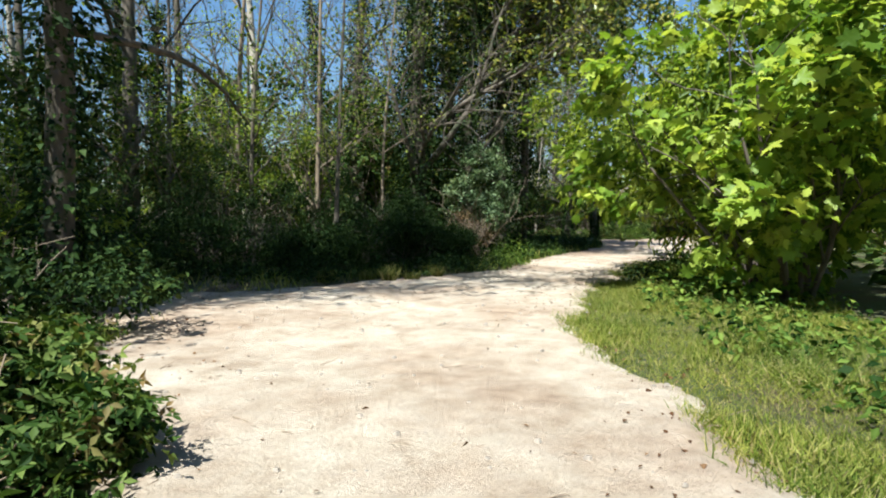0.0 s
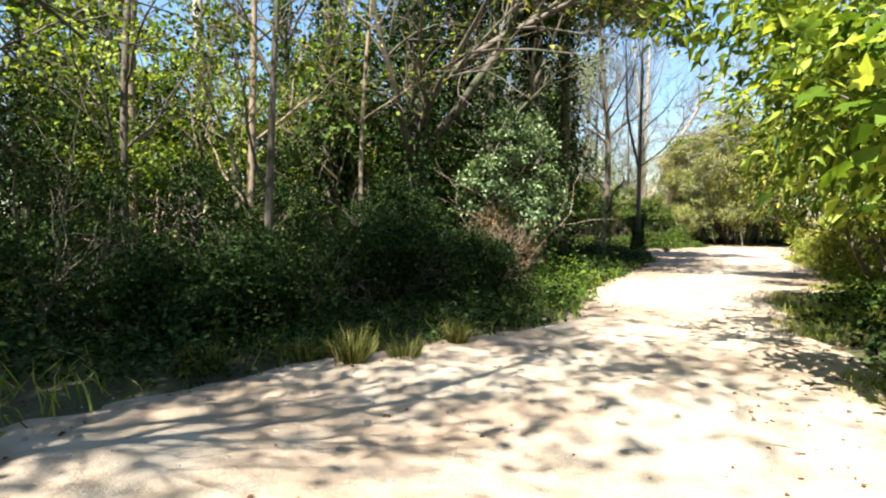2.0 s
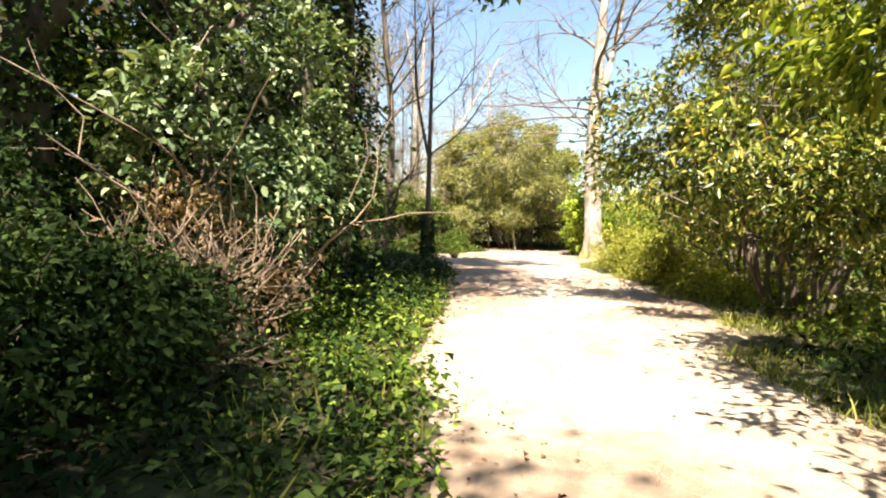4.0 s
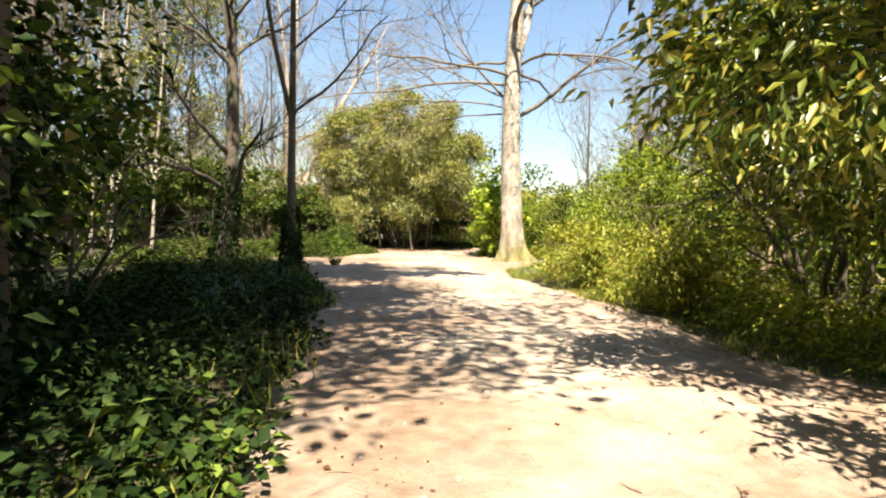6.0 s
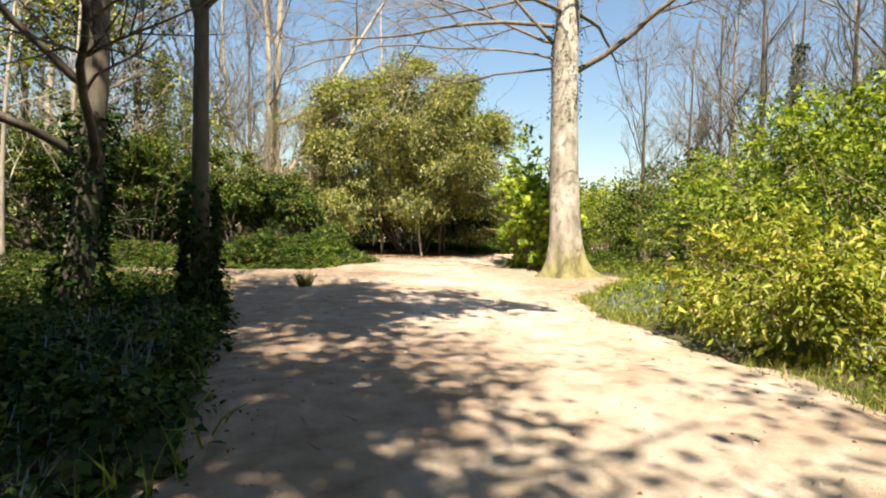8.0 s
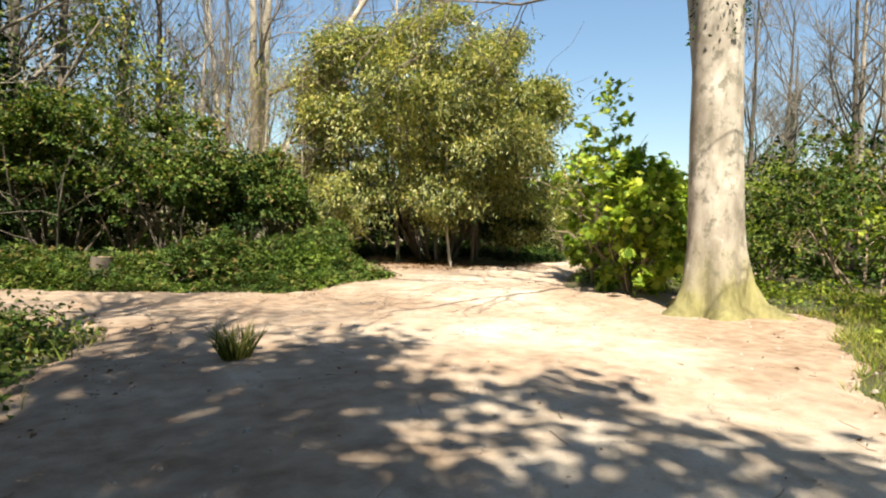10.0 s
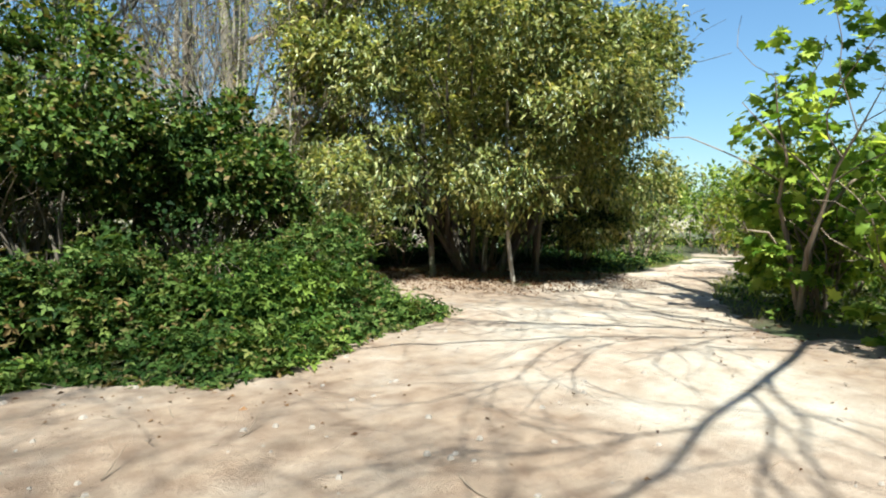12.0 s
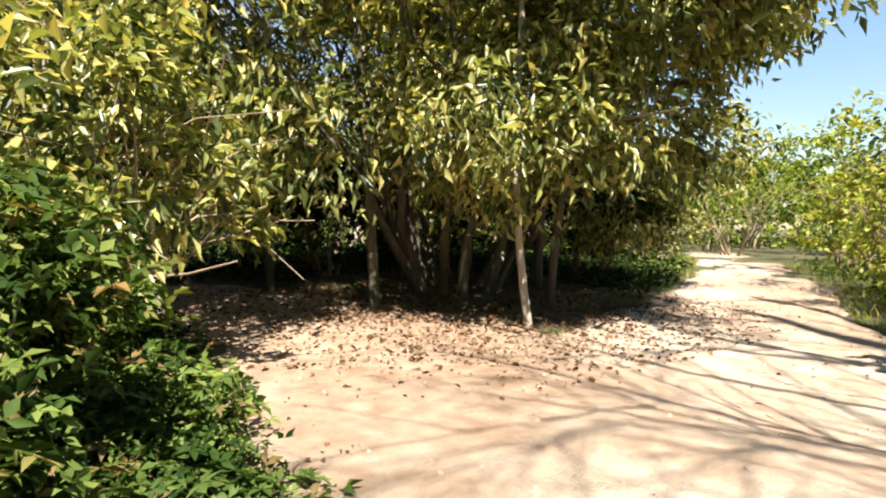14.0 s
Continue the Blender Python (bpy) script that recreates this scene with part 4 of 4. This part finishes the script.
# hedge of bushes and bare trees that closes the view beyond the clearing
for k, (x, y, s) in enumerate([(20, 47, 1.3), (23, 46, 1.1), (16, 50, 1.3), (12.5, 47, 1.3), (26, 47, 1.2), (29.5, 48, 1.4), (33, 49, 1.5), (38, 46, 1.5), (40, 41, 1.6), (36, 38, 1.3), (31, 35.5, 1.2), (28, 33.5, 1.2),
                               (25, 31.0, 1.1), (24, 27.5, 1.2), (21, 24.5, 1.2), (18, 21.5, 1.3), (15.5, 18.5, 1.4), (13.5, 15, 1.4), (11.5, 11.5, 1.4), (10, 7.5, 1.3), (27, 24, 1.4), (31, 28, 1.4), (35, 32, 1.5), (22, 18, 1.5), (18, 51, 1.4), (9, 46, 1.4), (5, 46, 1.4)]):
    copy_thing(under[k % 2], pose(x, y, 0, 0, 0, 77 * k) @ Matrix.Scale(s, 4))
for k in range(24):
    a = radians(-70 + 8 * k)
    copy_thing(under[k % 2], pose(20 + (27 + 4 * (k % 3)) * math.cos(a), 36 + (24 + 4 * (k % 3)) * math.sin(a), 0, 0, 0, 61 * k) @ Matrix.Scale(1.7 + 0.25 * (k % 4), 4))
for k, (x, y, s) in enumerate([(24.5, 25.5, 0.75), (27, 29, 0.8), (22, 21, 0.85), (29, 32, 0.7), (31, 26, 0.9), (19.5, 17, 0.9), (26, 19, 0.95), (33, 36, 0.75), (36, 30, 0.9), (16, 13, 0.9), (29, 50, 0.6), (34, 52, 0.6), (24, 52, 0.6), (10, 50, 1.0), (14, 53, 1.0), (6, 48, 1.0), (20, 54, 0.7)]):
    copy_thing(wood_kinds[(2, 1, 2)[k % 3]], pose(x, y, 0, 0, 0, 131 * k) @ Matrix.Scale(s, 4))

# ---- low growth ----
left_bank = lambda x, y: (off_path(x, y) > 0.02) & (off_path(x, y) < 3.2) & (x < 8) & (y > 9) & (y < 26.5 + np.sin(3 * x)) & (x < 0.62 * (y - 11) + 1.6)
# the same nettle bank goes on here, its shade put into dark leaf colour
carpet("verge_plants", 317, 6000, 8, (1.3, 15, 8, 28), lambda x, y: left_bank(x, y) & (y > 16.5 + np.sin(2 * x)), 0.42, 0.075, IVY_AND_SHADE, "nettles and weeds, the bank's shade put into dark leaf colour")
carpet("verge_plants", 300, 5500, 9, (1.3, 8.5, 8, 18), lambda x, y: left_bank(x, y) & (y < 16.9 + np.sin(2 * x)), 0.5, 0.058, NETTLE_AND_LIT_BRAMBLE, "knee-high nettles and green verge plants")
# verge plants darkened in leaf colour to stand for the wood's shade
carpet("verge_plants", 310, 3000, 9, (-5, 8.5, 1.5, 14), left_bank, 0.4, 0.055, IVY_AND_SHADE, "verge plants, the wood's shade put into their dark leaf colour")
carpet("ivy_carpet", 301, 5000, 9, (-14, 8.5, 6, 26), lambda x, y: (off_path(x, y) > 0.15) & (off_path(x, y) < 9), 0.22, 0.08, IVY_AND_SHADE, "dark ivy covering the woodland floor")
right_side = lambda x, y: (off_path(x, y) > -0.15) & (off_path(x, y) < 2.8) & (x > 0.55 * (y - 8) + 0.6) & (y < 34)
thin = lambda x, y: np.sin(2.1 * x + 1.3 * np.sin(1.7 * y)) + np.sin(1.9 * y - 0.7 * x) > -1.1
grass("verge_grass", 302, 70000, (0.9, 0.8, 5.0, 12), lambda x, y: right_side(x, y) & thin(x, y), 0.125, "sunlit green verge grass beside the path")
grass("verge_grass", 320, 150000, (0.9, 0.8, 5.6, 9), lambda x, y: right_side(x, y) & (off_path(x, y) > -0.02), 0.115, "short green grass under the sycamores", lean=1.0)
grass("verge_grass", 306, 40000, (4.0, 11, 11.5, 23), lambda x, y: right_side(x, y) & thin(x, y), 0.16, "verge grass in the bushes' shade")
grass("verge_grass", 307, 80000, (9.5, 20.5, 20, 30), lambda x, y: right_side(x, y) & thin(x, y) & (off_path(x, y) > 0.0), 0.17, "sunlit grass around the beech")
carpet("low_brambles", 321, 1500, 8, (-4.5, 0.3, -0.9, 5.2), lambda x, y: (off_path(x, y) > 0.02) & (x < -0.9), 0.36, 0.075, BRAMBLE, "low brambles creeping over the path's edge", "trio")
carpet("verge_plants", 303, 2000, 9, (0.9, 1, 7, 14), lambda x, y: right_side(x, y) & (off_path(x, y) > 0.75), 0.34, 0.075, NETTLE_AND_LIT_BRAMBLE, "green verge plants among the grass")
carpet("verge_plants", 311, 2400, 10, (7, 16.5, 12.5, 24), lambda x, y: right_side(x, y) & (off_path(x, y) > 0.3), 0.75, 0.07, YELLOW, "sunlit yellow-green plants beside the path", "long")
carpet("verge_plants", 308, 3600, 9, (6, 14, 20, 30), lambda x, y: right_side(x, y) & (off_path(x, y) > 0.35), 0.34, 0.075, SPRING, "yellow-green verge plants among the grass")
grass("bluebells", 309, 2600, (10.5, 21.5, 15, 25.5), lambda x, y: (off_path(x, y) > 0.3) & (off_path(x, y) < 1.6), 0.24, "faint patch of bluebells in the grass", BLUEBELL, 0.25)
grass("bluebells", 319, 1600, (4.6, 22.0, 7.4, 26.2), lambda x, y: (off_path(x, y) > 0.3) & (off_path(x, y) < 2.2), 0.3, "faint patch of bluebells under the bare trees", BLUEBELL, 0.25)
grass("verge_grass", 304, 45000, (-6, -1, 9, 34), lambda x, y: (off_path(x, y) > -0.12) & (off_path(x, y) < 1.0) & (x < 0.62 * (y - 11) + 2.6) & thin(x, y), 0.24, "long shaded grass at the path's edge")
carpet("verge_plants", 316, 7000, 9, (2, 23, 9.5, 32), lambda x, y: (off_path(x, y) > 0.05) & (off_path(x, y) < 3.2) & (x < 0.62 * (y - 11) + 1.6), 0.4, 0.06, BRAMBLE, "dark brambles and weeds under the bare trees")
patchy = lambda x, y: np.sin(3.1 * x + 2 * np.sin(2.3 * y)) + np.sin(2.7 * y - 1.1 * x)
clearing_edge = lambda x, y: (off_path(x, y) > -0.05) & (off_path(x, y) < 1.7) & (x < 14.2)
carpet("low_brambles", 305, 6800, 10, (5, 32.5, 16, 38.5), lambda x, y: clearing_edge(x, y) & (patchy(x, y) > -2.1), 0.38, 0.085, BRAMBLE, "low brambles along the clearing's edge", "trio")
# the lighter leaf colour stands for sun on the brambles
carpet("low_brambles", 315, 4200, 9, (5, 32.5, 16, 38.5), lambda x, y: clearing_edge(x, y) & (patchy(y, x) > -0.2), 0.3, 0.08, NETTLE_AND_LIT_BRAMBLE, "low bramble leaves with sunlight put into their lighter colour", "trio")


carpet("undergrowth", 318, 26000, 5, (-34, -14, 58, 76), lambda x, y: (off_path(x, y) > 4.0) & ~((np.abs(x - 4) < 10) & (y < 4)), 0.8, 0.26, BRAMBLE, "green undergrowth covering the floor of the wood")
beyond = lambda x, y: (off_path(x, y) > 0.05) & (off_path(x, y) < 3.5) & (x > 17.5) & (np.hypot(x - 18.4, y - 40.1) > 3.6)
grass("verge_grass", 312, 26000, (17.5, 30, 32, 44), beyond, 0.2, "green grass along the path beyond the clearing")
carpet("verge_plants", 313, 2200, 9, (17.5, 30, 32, 46), lambda x, y: beyond(x, y) & (off_path(x, y) > 0.4), 0.45, 0.09, NETTLE_AND_LIT_BRAMBLE, "green plants along the path beyond the clearing")
carpet("ivy_carpet", 314, 9000, 8, (6, 38.5, 28, 50), lambda x, y: (off_path(x, y) > 0.3) & (np.hypot(x - 18.4, y - 40.1) > 2.6), 0.3, 0.1, IVY_AND_SHADE, "dark ground ivy behind the evergreen tree")


def tuft(seed, x, y, r, h, label):
    rng = np.random.default_rng(seed)
    n = 240
    a, q = rng.uniform(0, 6.28, n), r * 0.5 * rng.uniform(0, 1, n) ** 0.7
    o = np.stack([np.cos(a), np.sin(a), np.zeros(n)], 1)
    tip = o * rng.uniform(0.1, 0.8, n)[:, None] + np.array([0, 0, 1.0])
    ob = thing("grass_tuft", x, y, float(lumps(x, y)), label, "grass", "grass tufts")
    part("grass_clump", mesh_from("grass_clump", *leaves(rng, o * q[:, None], tip, rng.normal(0, 1, (n, 3)), np.full(n, h), "blade")), TUFT, ob)


tuft(400, 9.42, 29.1, 0.2, 0.25, "tuft of long grass growing in the clearing")
tuft(402, -0.95, 9.75, 0.22, 0.26, "grass tuft at the shaded path edge")
tuft(403, -0.1, 10.5, 0.16, 0.2, "grass tuft at the shaded path edge")
tuft(404, -1.35, 9.85, 0.3, 0.16, "low weedy tuft at the shaded path edge")
tuft(405, -0.55, 9.95, 0.26, 0.15, "low weedy tuft at the shaded path edge")
tuft(406, -2.0, 9.5, 0.3, 0.2, "low weedy tuft at the shaded path edge")

# fallen leaves, bits of twig and small stones on the trodden earth
rng = np.random.default_rng(500)
x, y = strewn(rng, 70000, (-5, 0, 27, 46), lambda x, y: (off_path(x, y) < 0.5) & ((off_path(x, y) > -0.5 - 0.5 * np.sin(x * 1.3) * np.sin(y)) | (np.sin(37 * x) * np.sin(41 * y) > 0.8) | ((x > 14.5) & (y > 36.8))))
at = np.stack([x, y, np.maximum(ground_z(x, y), lumps(x, y) + 0.012) + 0.006], 1)
tip = np.stack([rng.normal(0, 1, len(x)), rng.normal(0, 1, len(x)), rng.normal(0, 0.12, len(x))], 1)
face = rng.normal(0, 0.25, (len(x), 3)) + np.array([0, 0, 1.0])
litter = part("leaf_litter", mesh_from("leaf_litter", *leaves(rng, at, tip, face, 0.018 + 0.03 * rng.uniform(0, 1, len(x)) ** 2, "diamond")), LITTER)
tagged(litter, "brown fallen leaves scattered over the path", "leaf litter", kind="stuff")
x, y = strewn(rng, 18000, (14.3, 36.2, 21.5, 42.5), lambda x, y: rng.uniform(0, 1, len(x)) * 2.4 + np.hypot(x - 18.0, y - 39.6) < 4.2)
at = np.stack([x, y, np.maximum(ground_z(x, y), lumps(x, y) + 0.012) + 0.012], 1)
tip = np.stack([rng.normal(0, 1, len(x)), rng.normal(0, 1, len(x)), rng.normal(0, 0.2, len(x))], 1)
dry = part("leaf_litter", mesh_from("leaf_litter", *leaves(rng, at, tip, rng.normal(0, 0.3, (len(x), 3)) + np.array([0, 0, 1.0]), 0.02 + 0.035 * rng.uniform(0, 1, len(x)), "oval"), True), LITTER)
tagged(dry, "reddish dry leaves under the evergreen tree", "leaf litter", kind="stuff")
x, y = strewn(rng, 16000, (-5, 0, 22, 38), lambda x, y: off_path(x, y) < 0.25)
bits = []
for u, v in zip(x[:2000], y[:2000]):
    s, a = rng.uniform(0.006, 0.022), rng.uniform(0, 6.28)
    ring = np.array([(math.cos(a + k * 1.2566), math.sin(a + k * 1.2566)) for k in range(5)]) * rng.uniform(0.7, 1.2, (5, 1))
    z = float(lumps(u, v)) + 0.008
    vs = np.concatenate([np.column_stack([u + s * 1.2 * ring[:, 0], v + s * ring[:, 1], np.full(5, z)]), np.column_stack([u + 0.7 * s * ring[:, 0], v + 0.6 * s * ring[:, 1], np.full(5, z + s * 0.9)])])
    k = np.arange(5)
    bits.append((vs, [np.stack([k, (k + 1) % 5, 5 + (k + 1) % 5, 5 + k], 1), np.array([[5, 6, 7, 8, 9]])]))
tagged(part("pebbles", mesh_from("pebbles", *join(bits)), STONE), "small stones trodden into the sandy path", "pebbles", kind="stuff")
sticks = [limb(rng, (u, v, float(lumps(u, v)) + 0.015), (rng.normal(), rng.normal(), 0), rng.uniform(0.04, 0.2), 0.004, 0.002, 3, 0.15, 0) for u, v in zip(x[2600:3100], y[2600:3100])]
tagged(part("fallen_twigs", mesh_from("fallen_twigs", *tubes(sticks, 4), True), TWIG), "short dry twigs lying on the path", "twigs", kind="stuff")

# cut stump at the edge of the brambles
stump = thing("tree_stump", 8.75, 35.75, 0, "weathered cut tree stump among the brambles", "stump")
u = np.linspace(0, 1, 6)
part("bole", mesh_from("bole", *tube(np.column_stack([0.05 * u, 0 * u, -0.05 + 0.5 * u]), 0.17 + 0.06 * (1 - u) ** 2, 14), True), BARK, stump)
disc = np.array([(0.05 + 0.165 * math.cos(k * 0.4488), 0.165 * math.sin(k * 0.4488), 0.452) for k in range(14)])
part("cut_face", mesh_from("cut_face", disc, [np.arange(14)[None]]), CUT, stump, "pale sawn top")
